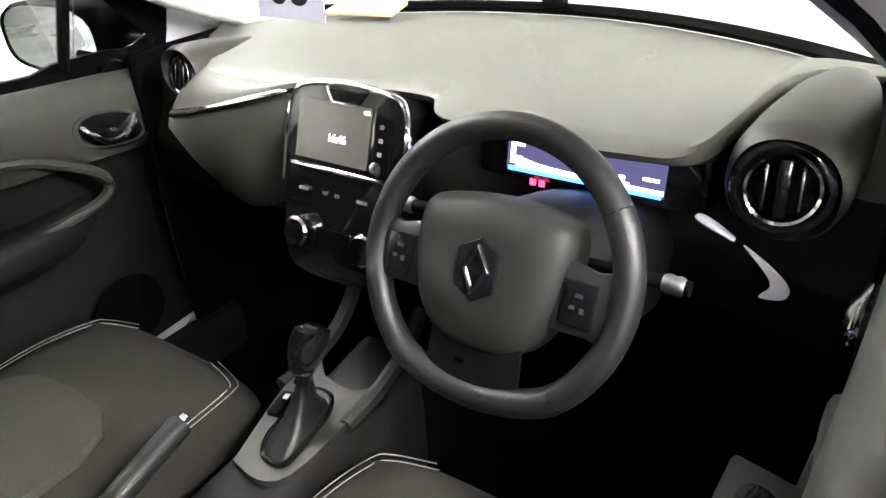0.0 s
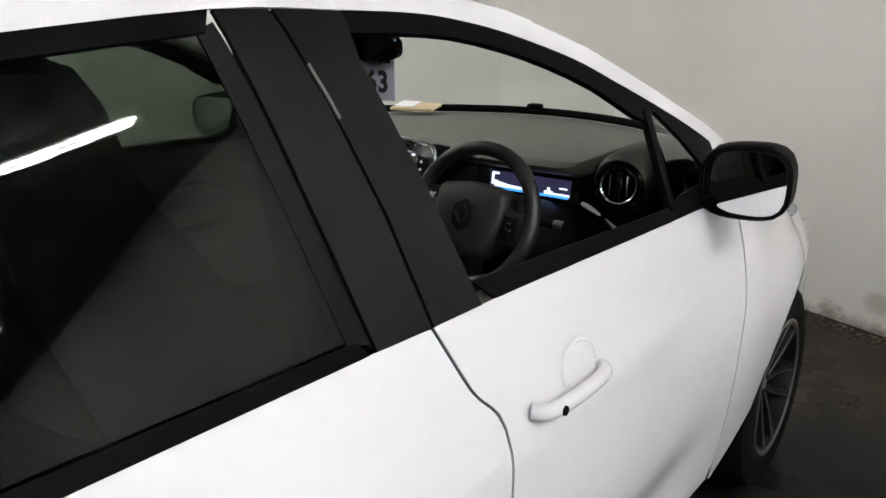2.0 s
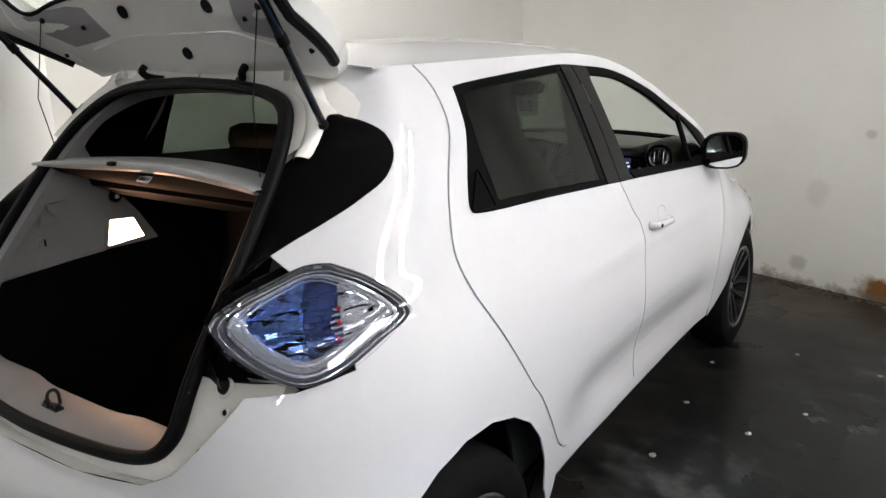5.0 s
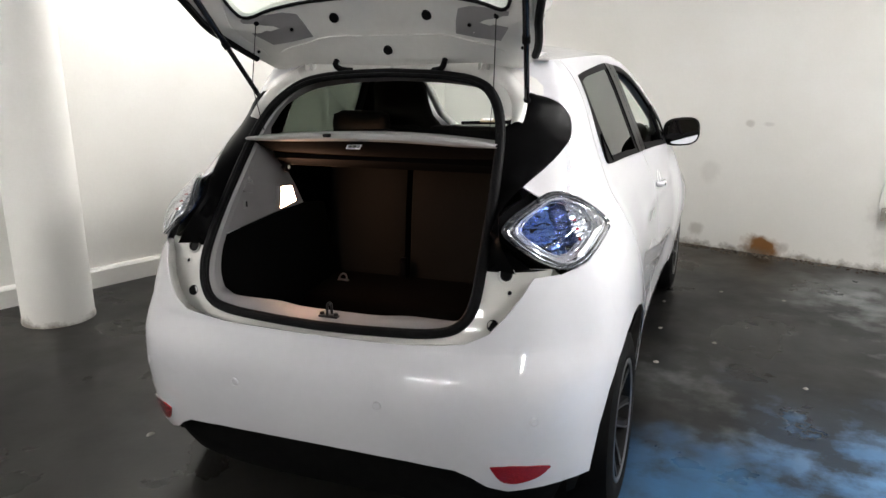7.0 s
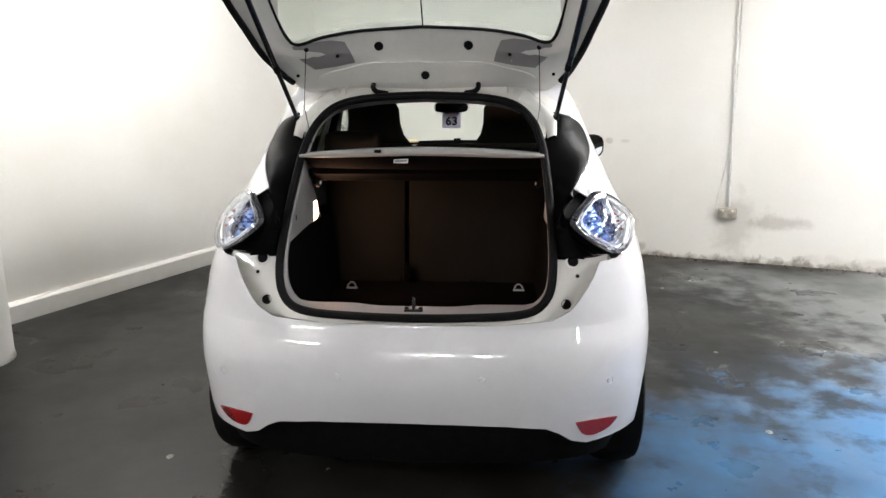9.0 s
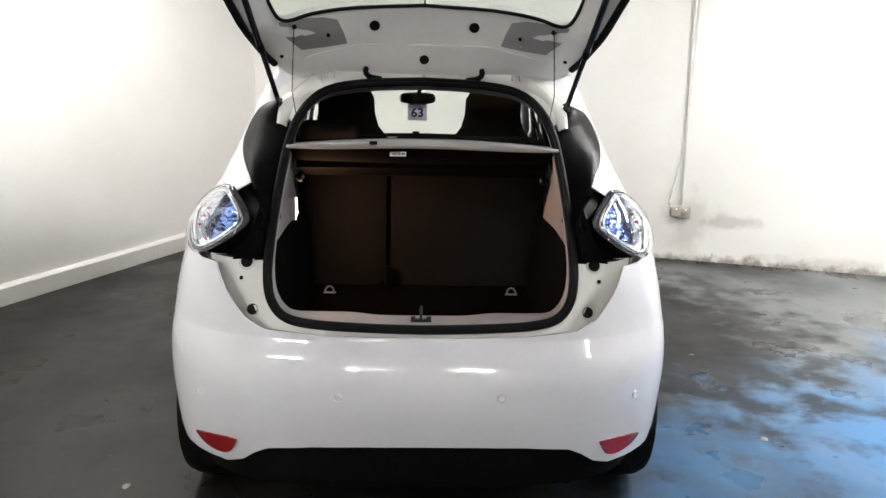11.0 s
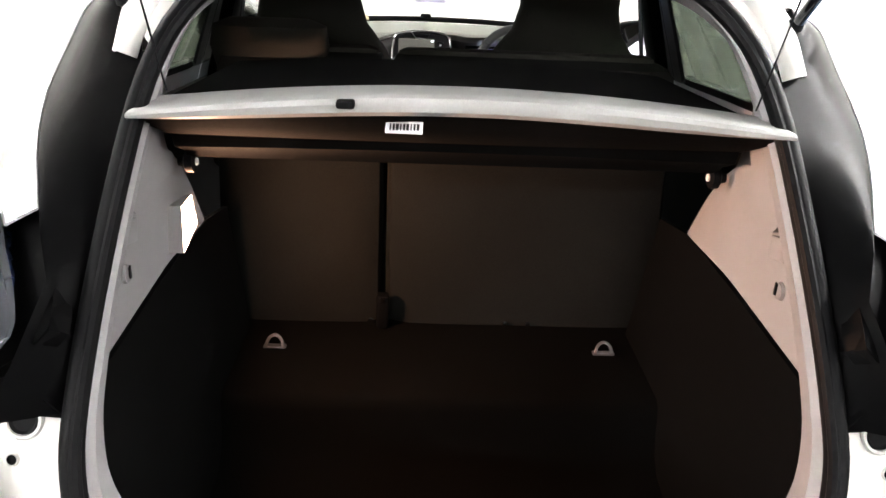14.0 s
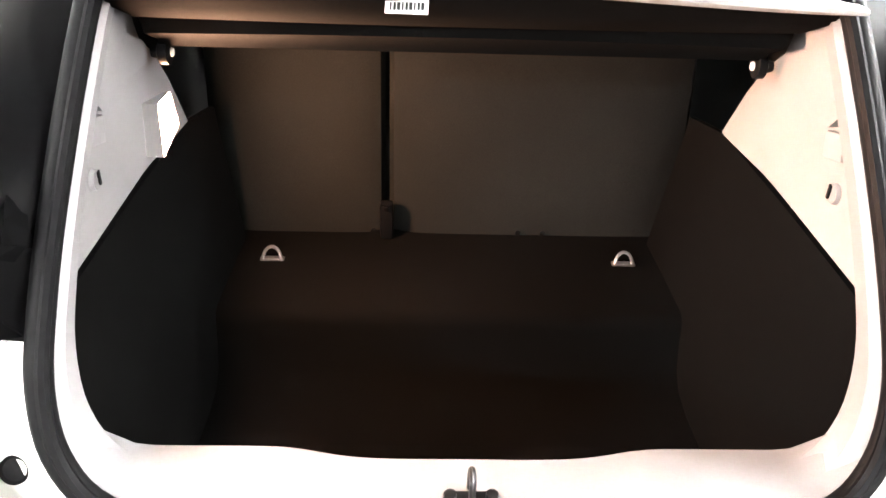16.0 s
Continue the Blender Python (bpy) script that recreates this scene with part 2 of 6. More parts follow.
# floor: worn dark grey paint, glossy, with a blue bay showing through
FLOOR = material("worn_painted_floor", (0.05, 0.05, 0.05), 0.4, spec=0.16)
nt, bsdf = nodes_of(FLOOR)
tc = nt.nodes.new("ShaderNodeTexCoord").outputs["Object"]
broad, fine = noise_node(nt, tc, 0.8, 7.0, 0.6), noise_node(nt, tc, 9.0, 6.0, 0.65)
col = mixed(nt, remap(nt, broad, 0.35, 0.7), (0.0075, 0.0074, 0.0073), (0.0175, 0.0162, 0.0138))
col = mixed(nt, remap(nt, fine, 0.45, 0.75, 0.0, 0.5), col, (0.008, 0.008, 0.0085))
# the wall's grazing reflection on the floor, painted as a lighter patch
pale = spot_mask(nt, tc, (3.2, 1.5, 0.0), (2.3, 2.3, 1.0), 0.8, 1.3)
col = mixed(nt, math_node(nt, "MULTIPLY", pale, 0.85), col, (0.150, 0.158, 0.158))
blue = math_node(nt, "MULTIPLY", spot_mask(nt, tc, (2.8, -0.3, 0.0), (2.4, 1.8, 1.0), 0.55, 1.0), remap(nt, noise_node(nt, tc, 0.9, 3.0, 0.4), 0.18, 0.50, 0.25, 1.0))
col = mixed(nt, math_node(nt, "MULTIPLY", blue, 0.85), col, (0.048, 0.175, 0.370))
brown = spot_mask(nt, tc, (0.9, 3.45, 0.0), (0.9, 0.55, 1.0), 1.3)
col = mixed(nt, math_node(nt, "MULTIPLY", brown, 0.7), col, (0.034, 0.026, 0.016))
# dark patch beside the car: the lack of light is put into the colour
shade_patch = spot_mask(nt, tc, (1.5, 1.6, 0.0), (1.15, 1.6, 1.0), 1.2)
col = mixed(nt, math_node(nt, "MULTIPLY", shade_patch, 0.9), col, (0.0028, 0.0030, 0.0032))
specks = nt.nodes.new("ShaderNodeTexVoronoi")
specks.inputs["Scale"].default_value = 5.0
nt.links.new(tc, specks.inputs["Vector"])
col = mixed(nt, remap(nt, specks.outputs["Distance"], 0.02, 0.01, 0.0, 0.4), col, (0.16, 0.15, 0.14))
nt.links.new(col, bsdf.inputs["Base Color"])
nt.links.new(remap(nt, noise_node(nt, tc, 1.9, 6.0), 0.3, 0.7, 0.2, 0.48), bsdf.inputs["Roughness"])
bm_ = nt.nodes.new("ShaderNodeBump")
bm_.inputs["Strength"].default_value, bm_.inputs["Distance"].default_value = 0.15, 0.004
nt.links.new(noise_node(nt, tc, 14.0, 6.0), bm_.inputs["Height"])
nt.links.new(bm_.outputs[0], bsdf.inputs["Normal"])

# ---- builders ----


def finish(name, bm, mat, parent=None, label="", sharp=38):
    """Links a bmesh as one mesh object."""
    me = bpy.data.meshes.new(name)
    bm.to_mesh(me)
    bm.free()
    me.materials.append(mat)
    for p in me.polygons:
        p.use_smooth = True
    me.set_sharp_from_angle(angle=radians(sharp))
    ob = new(name, me)
    if parent:
        ob.parent = parent
    if label:
        tagged(ob, label)
    return ob


def part(name, bm, mat, parent, label="", sharp=38):
    return finish(name, bm, mat, parent, label, sharp)


def spline(points, closed=False, n=6):
    """A Catmull-Rom curve through the points, n steps a span."""
    pts = [Vector(p) for p in points]
    out, m = [], len(pts)
    for i in range(m if closed else m - 1):
        a, b = pts[i], pts[(i + 1) % m]
        p = pts[i - 1] if (i or closed) else a
        q = pts[(i + 2) % m] if (i + 2 < m or closed) else b
        for k in range(n):
            t = k / n
            out.append(0.5 * (2 * a + (b - p) * t + (2 * p - 5 * a + 4 * b - q) * t * t + (3 * a - p - 3 * b + q) * t ** 3))
    if not closed:
        out.append(pts[-1])
    return out


def thicken(bm, t, hint):
    """Turns an open sheet into a plate: its face looks along hint, its back lies t behind."""
    bmesh.ops.recalc_face_normals(bm, faces=bm.faces)
    bm.normal_update()
    total = sum(((f.normal.dot(hint(f.calc_center_median()))) * f.calc_area() for f in bm.faces), 0.0)
    if total < 0:
        bmesh.ops.reverse_faces(bm, faces=bm.faces)
    bm.normal_update()
    front, rim = list(bm.faces), [e for e in bm.edges if e.is_boundary]
    rim = [(e.verts[0], e.verts[1], e.link_loops[0].vert == e.verts[0]) for e in rim]
    back = {v: bm.verts.new(v.co - v.normal * t) for v in list(bm.verts)}
    for f in front:
        bm.faces.new([back[v] for v in reversed(f.verts)])
    for a, b, along in rim:
        if not along:
            a, b = b, a
        bm.faces.new([b, a, back[a], back[b]])


def sheet(outlines, f, t=0.004, step=0.05, hint=None, step_v=None):
    """Flat outlines, cut into a grid and bent by f(u, v) into space; a plate t thick."""
    bm = bmesh.new()
    for outline in outlines:
        pts = [Vector((p[0], p[1], 0)) for i, p in enumerate(outline) if (Vector(p[:2]) - Vector(outline[i - 1][:2])).length > 1e-5]
        vs = [bm.verts.new(p) for p in pts]
        for tri in tessellate_polygon([pts]):
            bm.faces.new([vs[i] for i in tri])
    bmesh.ops.remove_doubles(bm, verts=bm.verts, dist=1e-5)
    for axis, gap in ((0, step), (1, step_v or step)):
        lo, hi = min(v.co[axis] for v in bm.verts), max(v.co[axis] for v in bm.verts)
        no = Vector((1, 0, 0)) if axis == 0 else Vector((0, 1, 0))
        for k in range(math.ceil(lo / gap), math.floor(hi / gap) + 1):
            bmesh.ops.bisect_plane(bm, geom=bm.verts[:] + bm.edges[:] + bm.faces[:], dist=1e-6, plane_co=no * (k * gap), plane_no=no)
    for v in bm.verts:
        v.co = Vector(f(v.co.x, v.co.y))
    bmesh.ops.remove_doubles(bm, verts=bm.verts, dist=1e-5)
    if t:
        thicken(bm, t, hint or (lambda p: Vector((p.x, p.y - 1.2, p.z - 0.8))))
    return bm


def loft(rings, closed=True, caps=True):
    """Quads between rings of points of the same count."""
    bm = bmesh.new()
    rows = [[bm.verts.new(p) for p in ring] for ring in rings]
    n = len(rows[0])
    for a, b in zip(rows, rows[1:]):
        for i in range(n if closed else n - 1):
            j = (i + 1) % n
            bm.faces.new([a[i], a[j], b[j], b[i]])
    if caps and closed:
        bm.faces.new(rows[0][::-1])
        bm.faces.new(rows[-1])
    bmesh.ops.remove_doubles(bm, verts=bm.verts, dist=1e-6)
    bmesh.ops.recalc_face_normals(bm, faces=bm.faces)
    return bm


def oval(center, a, b, n=24, power=2.6):
    """A superellipse ring round center, spanned by the vectors a and b."""
    out = []
    for i in range(n):
        w = 2 * math.pi * i / n
        c, s = math.cos(w), math.sin(w)
        r = (abs(c) ** power + abs(s) ** power) ** (-1 / power)
        out.append(Vector(center) + Vector(a) * c * r + Vector(b) * s * r)
    return out


def tube(points, radius, n=10, closed=False, flat=1.0, up=(0, 0, 1)):
    """A round bar along the points; radius may be a list."""
    pts = [Vector(p) for p in points]
    rad = radius if isinstance(radius, (list, tuple)) else [radius] * len(pts)
    rings, m = [], len(pts)
    for i, p in enumerate(pts):
        d = (pts[(i + 1) % m] - pts[i - 1]) if closed else (pts[min(i + 1, m - 1)] - pts[max(i - 1, 0)])
        d.normalize()
        side = d.cross(Vector(up))
        side = side.normalized() if side.length > 1e-4 else Vector((1, 0, 0))
        top = side.cross(d).normalized()
        rings.append([p + rad[i] * (math.cos(2 * math.pi * k / n) * side + flat * math.sin(2 * math.pi * k / n) * top) for k in range(n)])
    if closed:
        rings.append(rings[0])
    return loft(rings, True, not closed)


def rbox(center, size, bevel=0.01, turn=(0, 0, 0), seg=2, taper=None):
    """A box with rounded edges."""
    bm = bmesh.new()
    bmesh.ops.create_cube(bm, size=1.0)
    for v in bm.verts:
        k = 1.0
        if taper and v.co.z > 0:
            k = taper
        v.co = Vector((v.co.x * size[0] * k, v.co.y * size[1] * k, v.co.z * size[2]))
    if bevel:
        bmesh.ops.bevel(bm, geom=bm.edges[:], offset=min(bevel, min(size) * 0.49), segments=seg, profile=0.5, affect="EDGES")
    bmesh.ops.transform(bm, matrix=pose(*center, *turn), verts=bm.verts)
    return bm


def lathe(profile, m, n=48, closed=False, caps=True):
    """Turns a profile of (radius, along) round the z axis of the pose m."""
    rings = [[m @ Vector((r * math.cos(2 * math.pi * k / n), r * math.sin(2 * math.pi * k / n), h)) for k in range(n)] for r, h in profile]
    if closed:
        rings.append(rings[0])
    return loft(rings, True, caps and not closed)


def joined(*bms):
    """One bmesh out of several."""
    out = bmesh.new()
    for b in bms:
        me = bpy.data.meshes.new("join")
        b.to_mesh(me)
        out.from_mesh(me)
        bpy.data.meshes.remove(me)
        b.free()
    return out


def thing(name, label, category, group="", kind="", at=(0, 0, 0)):
    ob = new(name)
    ob.empty_display_size = 0.1
    ob.location = at
    return tagged(ob, label, category, group, kind)


def letters(text, size, m, depth=0.0006, bold=0.0):
    """Text as a bmesh, centred, in the x-y plane of m."""
    cu = bpy.data.curves.new("text", "FONT")
    cu.body, cu.size, cu.extrude, cu.offset = text, size, depth, bold
    cu.align_x, cu.align_y = "CENTER", "CENTER"
    ob = bpy.data.objects.new("text", cu)
    me = bpy.data.meshes.new_from_object(ob)
    bm = bmesh.new()
    bm.from_mesh(me)
    bmesh.ops.transform(bm, matrix=m, verts=bm.verts)
    bpy.data.objects.remove(ob)
    bpy.data.curves.remove(cu)
    bpy.data.meshes.remove(me)
    return bm


def upright(center, right, up):
    """A pose whose x is right, y is up, z faces outwards."""
    r, u = Vector(right).normalized(), Vector(up).normalized()
    n = r.cross(u).normalized()
    u = n.cross(r)
    m = Matrix((r, u, n)).transposed().to_4x4()
    m.translation = Vector(center)
    return m


# ---- the room ----
def slab(a, b, z0, z1, thick, name, mat, label, outward):
    """An upright wall from a to b; thick outwards."""
    a, b, o = Vector((*a, 0)), Vector((*b, 0)), Vector((*outward, 0)).normalized() * thick
    bm = loft([[Vector((p.x, p.y, z)) for p in (a, b, b + o, a + o)] for z in (z0, z1)])
    return tagged(finish(name, bm, mat), label, "wall", kind="structure")


CORNER = (-1.57, 4.61)
FAR_R, FAR_L = (6.2, 2.126), (-4.73, -3.08)
slab(CORNER, FAR_R, 0, 3.0, 0.2, "wall_front", WALL, "white painted garage wall, grubby and rust-stained near the floor", (0.25, 1))
slab(FAR_L, CORNER, 0, 3.0, 0.2, "wall_left", WALL, "white painted garage wall with a low plinth", (-0.9, 0.42))
# unseen walls close the room; the right one is dark to cut bounce
slab(FAR_R, (3.9, -13.5), 0, 3.0, 0.2, "wall_right", CLOSING_GREY, "plain dark grey wall, unseen, added to cut bounced light", (1, 0))
slab((3.9, -13.5), (-4.75, -13.5), 0, 3.0, 0.2, "wall_back", WALL, "plain white garage wall", (0, -1))
slab((-4.75, -13.5), FAR_L, 0, 3.0, 0.2, "wall_side", WALL, "plain white garage wall", (-1, 0))
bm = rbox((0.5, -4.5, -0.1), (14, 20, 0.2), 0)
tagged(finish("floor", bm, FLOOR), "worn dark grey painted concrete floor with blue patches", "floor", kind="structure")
bm = rbox((0.5, -4.5, 3.1), (14, 20, 0.2), 0)
tagged(finish("ceiling", bm, CLOSING_GREY), "plain dark grey ceiling, unseen, kept dark to cut bounced light", "ceiling", kind="structure")
# low plinth along the left wall
d = (Vector((*CORNER, 0)) - Vector((*FAR_L, 0))).normalized()
nrm = Vector((d.y, -d.x, 0))
ends = [Vector((*FAR_L, 0)), Vector((*CORNER, 0)) - d * 0.01]
prof = [(0.0, 0.0), (0.045, 0.0), (0.045, 0.112), (0.03, 0.128), (0.0, 0.132)]
bm = loft([[e + nrm * (x + 0.002) + Vector((0, 0, z)) for x, z in prof] for e in ends])
tagged(finish("baseboard", bm, WALL), "low white painted concrete plinth along the wall", "baseboard", kind="structure")
# round column
col_ob = thing("column", "round white painted column standing on the floor by the wall", "column", at=(-2.62, 0.80, 0))
bm = lathe([(0.205, 0.0), (0.205, 0.02), (0.2, 0.03), (0.2, 2.99), (0.19, 3.0)], pose(0, 0, 0), 48)
part("shaft", bm, WALL, col_ob)
# ceiling battens: some placed by their reflections, others added unseen to brighten the walls
for k, (x, y, rz) in enumerate(((-0.9, -9.3, 0), (-2.7, -4.4, -22), (3.7, -1.5, 100), (4.6, 1.2, 100), (3.9, -3.2, 100), (-3.3, -1.9, 60), (2.95, 1.55, 112), (2.6, 0.55, 104), (-2.0, 1.9, 65), (1.0, -9.3, 0))):
    if k == 0:
        batten = thing("ceiling_light", "unseen white fluorescent batten with two bare tubes, lighting the room", "ceiling light", "ceiling battens")
        part("housing", rbox((0, 0, 2.97), (1.55, 0.12, 0.06), 0.008), ENAMEL, batten)
        for s in (-1, 1):
            part("tube", lathe([(0.0, 0), (0.013, 0.0), (0.013, 1.48), (0.0, 1.48)], pose(-0.74, 0.035 * s, 2.925, 0, 90, 0), 12), TUBE, batten)
            part("lamp_holder", rbox((0.755 * s, 0, 2.93), (0.03, 0.12, 0.06), 0.004), ENAMEL, batten)
        batten.matrix_basis = pose(x, y, 0, 0, 0, rz)
    else:
        copy_thing(batten, pose(x, y, 0, 0, 0, rz))

# ---- the car's skin: a side surface by station and height, wrapped round the tail ----


def table(xs, ys, x):
    """A smooth curve through a table."""
    x = min(max(x, xs[0]), xs[-1])
    i = 0
    while i < len(xs) - 2 and x > xs[i + 1]:
        i += 1
    h = xs[i + 1] - xs[i]
    t = (x - xs[i]) / h
    last = len(xs) - 1

    def slope(k):
        a, b = max(k - 1, 0), min(k + 1, last)
        return (ys[b] - ys[a]) / (xs[b] - xs[a])
    a, b = slope(i) * h, slope(i + 1) * h
    return (2 * t ** 3 - 3 * t * t + 1) * ys[i] + (t ** 3 - 2 * t * t + t) * a + (3 * t * t - 2 * t ** 3) * ys[i + 1] + (t ** 3 - t * t) * b


HEIGHTS = (.16, .30, .45, .60, .75, .90, 1.0, 1.08, 1.25, 1.43, 1.50)
STATIONS = (0.15, 0.6, 1.2, 1.9, 2.2, 2.6, 3.0)
WIDTHS = ((.80, .835, .85, .857, .85, .825, .79, .74, .655, .57, .52),
          (.755, .80, .82, .832, .825, .80, .765, .728, .655, .577, .53),
          (.735, .785, .805, .815, .805, .778, .75, .72, .655, .58, .535),
          (.735, .785, .81, .82, .81, .78, .755, .73, .655, .58, .535),
          (.75, .80, .825, .842, .838, .80, .755, .705, .64, .57, .52),
          (.76, .80, .82, .836, .81, .70, .62, .58, .54, .50, .46),
          (.69, .73, .735, .73, .66, .56, .50, .48, .46, .44, .42))
TAIL_Z = (.16, .30, .45, .56, .66, .72, .80, .90, 1.03, 1.14, 1.33, 1.45, 1.52)
TAIL_Y = (-.54, -.62, -.652, -.660, -.645, -.612, -.60, -.592, -.55, -.41, -.12, .02, .09)
YC, NE = 0.15, 2.65
YF, NOSE = 3.0, 3.42


def side_x(y, z):
    x = table(STATIONS, [table(HEIGHTS, row, z) for row in WIDTHS], y)
    fade = max(0.0, min(1.0, (y - 0.42) / 0.35)) * max(0.0, min(1.0, (2.02 - y) / 0.3))
    fade = fade * fade * (3 - 2 * fade)
    d = z - (0.50 + 0.03 * (1.2 - y))
    dent = math.exp(-(d / 0.075) ** 2) if d > 0 else math.exp(-(d / 0.11) ** 2)
    ridge = math.exp(-((z - (0.865 + 0.03 * (1.2 - y))) / 0.035) ** 2)
    return x - 0.020 * fade * dent + 0.005 * fade * ridge


def tail_y(z):
    return table(TAIL_Z, TAIL_Y, z)


def wrap(w, d, a, n=NE):
    c, s = math.cos(a), math.sin(a)
    r = (abs(c) ** n + abs(s) ** n) ** (-1 / n)
    return w * c * r, d * s * r


def body(u, z, off=0.0):
    """A point of the right-hand skin. Past YC the station turns into the angle round the tail, past YF round the nose."""
    if u < YC:
        x, y = wrap(side_x(YC, z) - off, YC - tail_y(z) - off, (YC - u) * math.pi / 2, table((.16, .60, .80, .98, 1.5), (3.45, 3.45, 3.1, 2.65, 2.65), z))
        return Vector((x, YC - y, z))
    if u > YF:
        x, y = wrap(side_x(YF, z) - off, NOSE - YF - 0.25 * (z - 0.5) ** 2 - off, (u - YF) * math.pi / 2)
        return Vector((x, YF + y, z))
    return Vector((side_x(u, z) - off, u, z))


def turn_of(y, z):
    """The skin's station for a y behind YC."""
    if y >= YC:
        return y
    lo, hi = YC - 1.0, YC
    for _ in range(30):
        mid = (lo + hi) / 2
        if body(mid, z).y < y:
            lo = mid
        else:
            hi = mid
    return mid


def skin(side, off=0.0):
    def f(u, z):
        p = body(u, z, off)
        return Vector((side * p.x, p.y, p.z))
    return f


def out_side(p):
    return Vector((p.x, 0.6 * min(p.y - YC, 0) + 0.6 * max(p.y - YF, 0), 0))


car = thing("car", "white five-door hatchback with open tailgate, parked on the floor", "car")


def panel(name, outline, mat, side, parent=None, t=0.004, off=0.0, step=0.045, label=""):
    bm = sheet([outline], skin(side, off), t, step, out_side)
    return part(name, bm, mat, parent or car, label)


def shift(points, du, dv=0.0):
    return [(p[0] + du, p[1] + dv) for p in points]


def arc(cy, cz, r, a0, a1, n=14, tuck_in=0.0):
    """Points of a wheel arch, in stations and heights."""
    out = []
    for i in range(n + 1):
        a = radians(a0 + (a1 - a0) * i / n)
        rr = r - tuck_in * min(1, max(0, (math.degrees(a) - 140) / 45))
        y, z = cy + rr * math.cos(a), cz + rr * math.sin(a)
        out.append((turn_of(y, z), z))
    return out


def flat(points, n=4):
    return [(p.x, p.y) for p in spline([(a, b, 0) for a, b in points], n=n)]


# seams and edges, by station and height
SEAM_Q = flat([(.236, 1.492), (.256, 1.456), (.268, 1.395), (.257, 1.33), (.186, 1.235), (.126, 1.15), (.097, 1.09), (.094, 1.01), (.130, .93), (.172, .86), (.276, .71), (.325, .655), (.452, .468), (.52, .415), (.56, .398)])
SEAM_D = flat([(1.114, 1.078), (1.146, .985), (1.192, .911), (1.165, .761), (1.148, .635), (1.126, .452), (1.128, .385)])
SEAM_W = flat([(2.112, 1.0), (2.114, .974), (2.088, .812), (2.042, .65), (2.02, .48), (2.01, .385)])
BELT = flat([(.234, 1.142), (.339, 1.132), (.591, 1.117), (.989, 1.089), (1.183, 1.076), (1.491, 1.055), (1.925, 1.023), (2.04, 1.013)])
HEAD = flat([(.340, 1.433), (.386, 1.440), (.61, 1.453), (.965, 1.468), (1.15, 1.457), (1.28, 1.446), (1.37, 1.431), (1.48, 1.404), (1.645, 1.350), (1.76, 1.300), (1.86, 1.255), (2.0, 1.187), (2.12, 1.125)])
BACK = flat([(.234, 1.142), (.216, 1.158), (.248, 1.212), (.291, 1.272), (.325, 1.332), (.336, 1.392), (.340, 1.433)])
RAIL_Y, RAIL_Z = (.05, .6, 1.1, 1.3, 1.5, 1.7, 1.9, 2.1, 2.3, 2.5, 2.65), (1.49, 1.497, 1.499, 1.483, 1.437, 1.365, 1.272, 1.173, 1.085, 1.012, .965)
REAR_ARCH = arc(0.0, 0.325, 0.385, -12, 205, tuck_in=0.04)
FRONT_ARCH = arc(2.588, 0.325, 0.385, -10, 192)
LAMP = flat([(-.232, 1.121), (-.165, 1.095), (-.105, 1.055), (-.083, 1.022), (-.105, 1.003), (-.147, .985), (-.225, .943), (-.287, .925), (-.34, .95), (-.385, .99), (-.415, 1.035), (-.385, 1.07), (-.339, 1.096), (-.283, 1.121), (-.232, 1.121)], 3)[:-1]
BLACKQ = flat([(-.40, 1.10), (-.33, 1.15), (-.275, 1.18), (-.18, 1.226), (-.105, 1.262), (-.070, 1.308), (-.105, 1.346), (-.18, 1.370), (-.29, 1.390)])


def below(seq, z):
    return [p for p in seq if p[1] <= z]


def rail(y):
    return table(RAIL_Y, RAIL_Z, y)


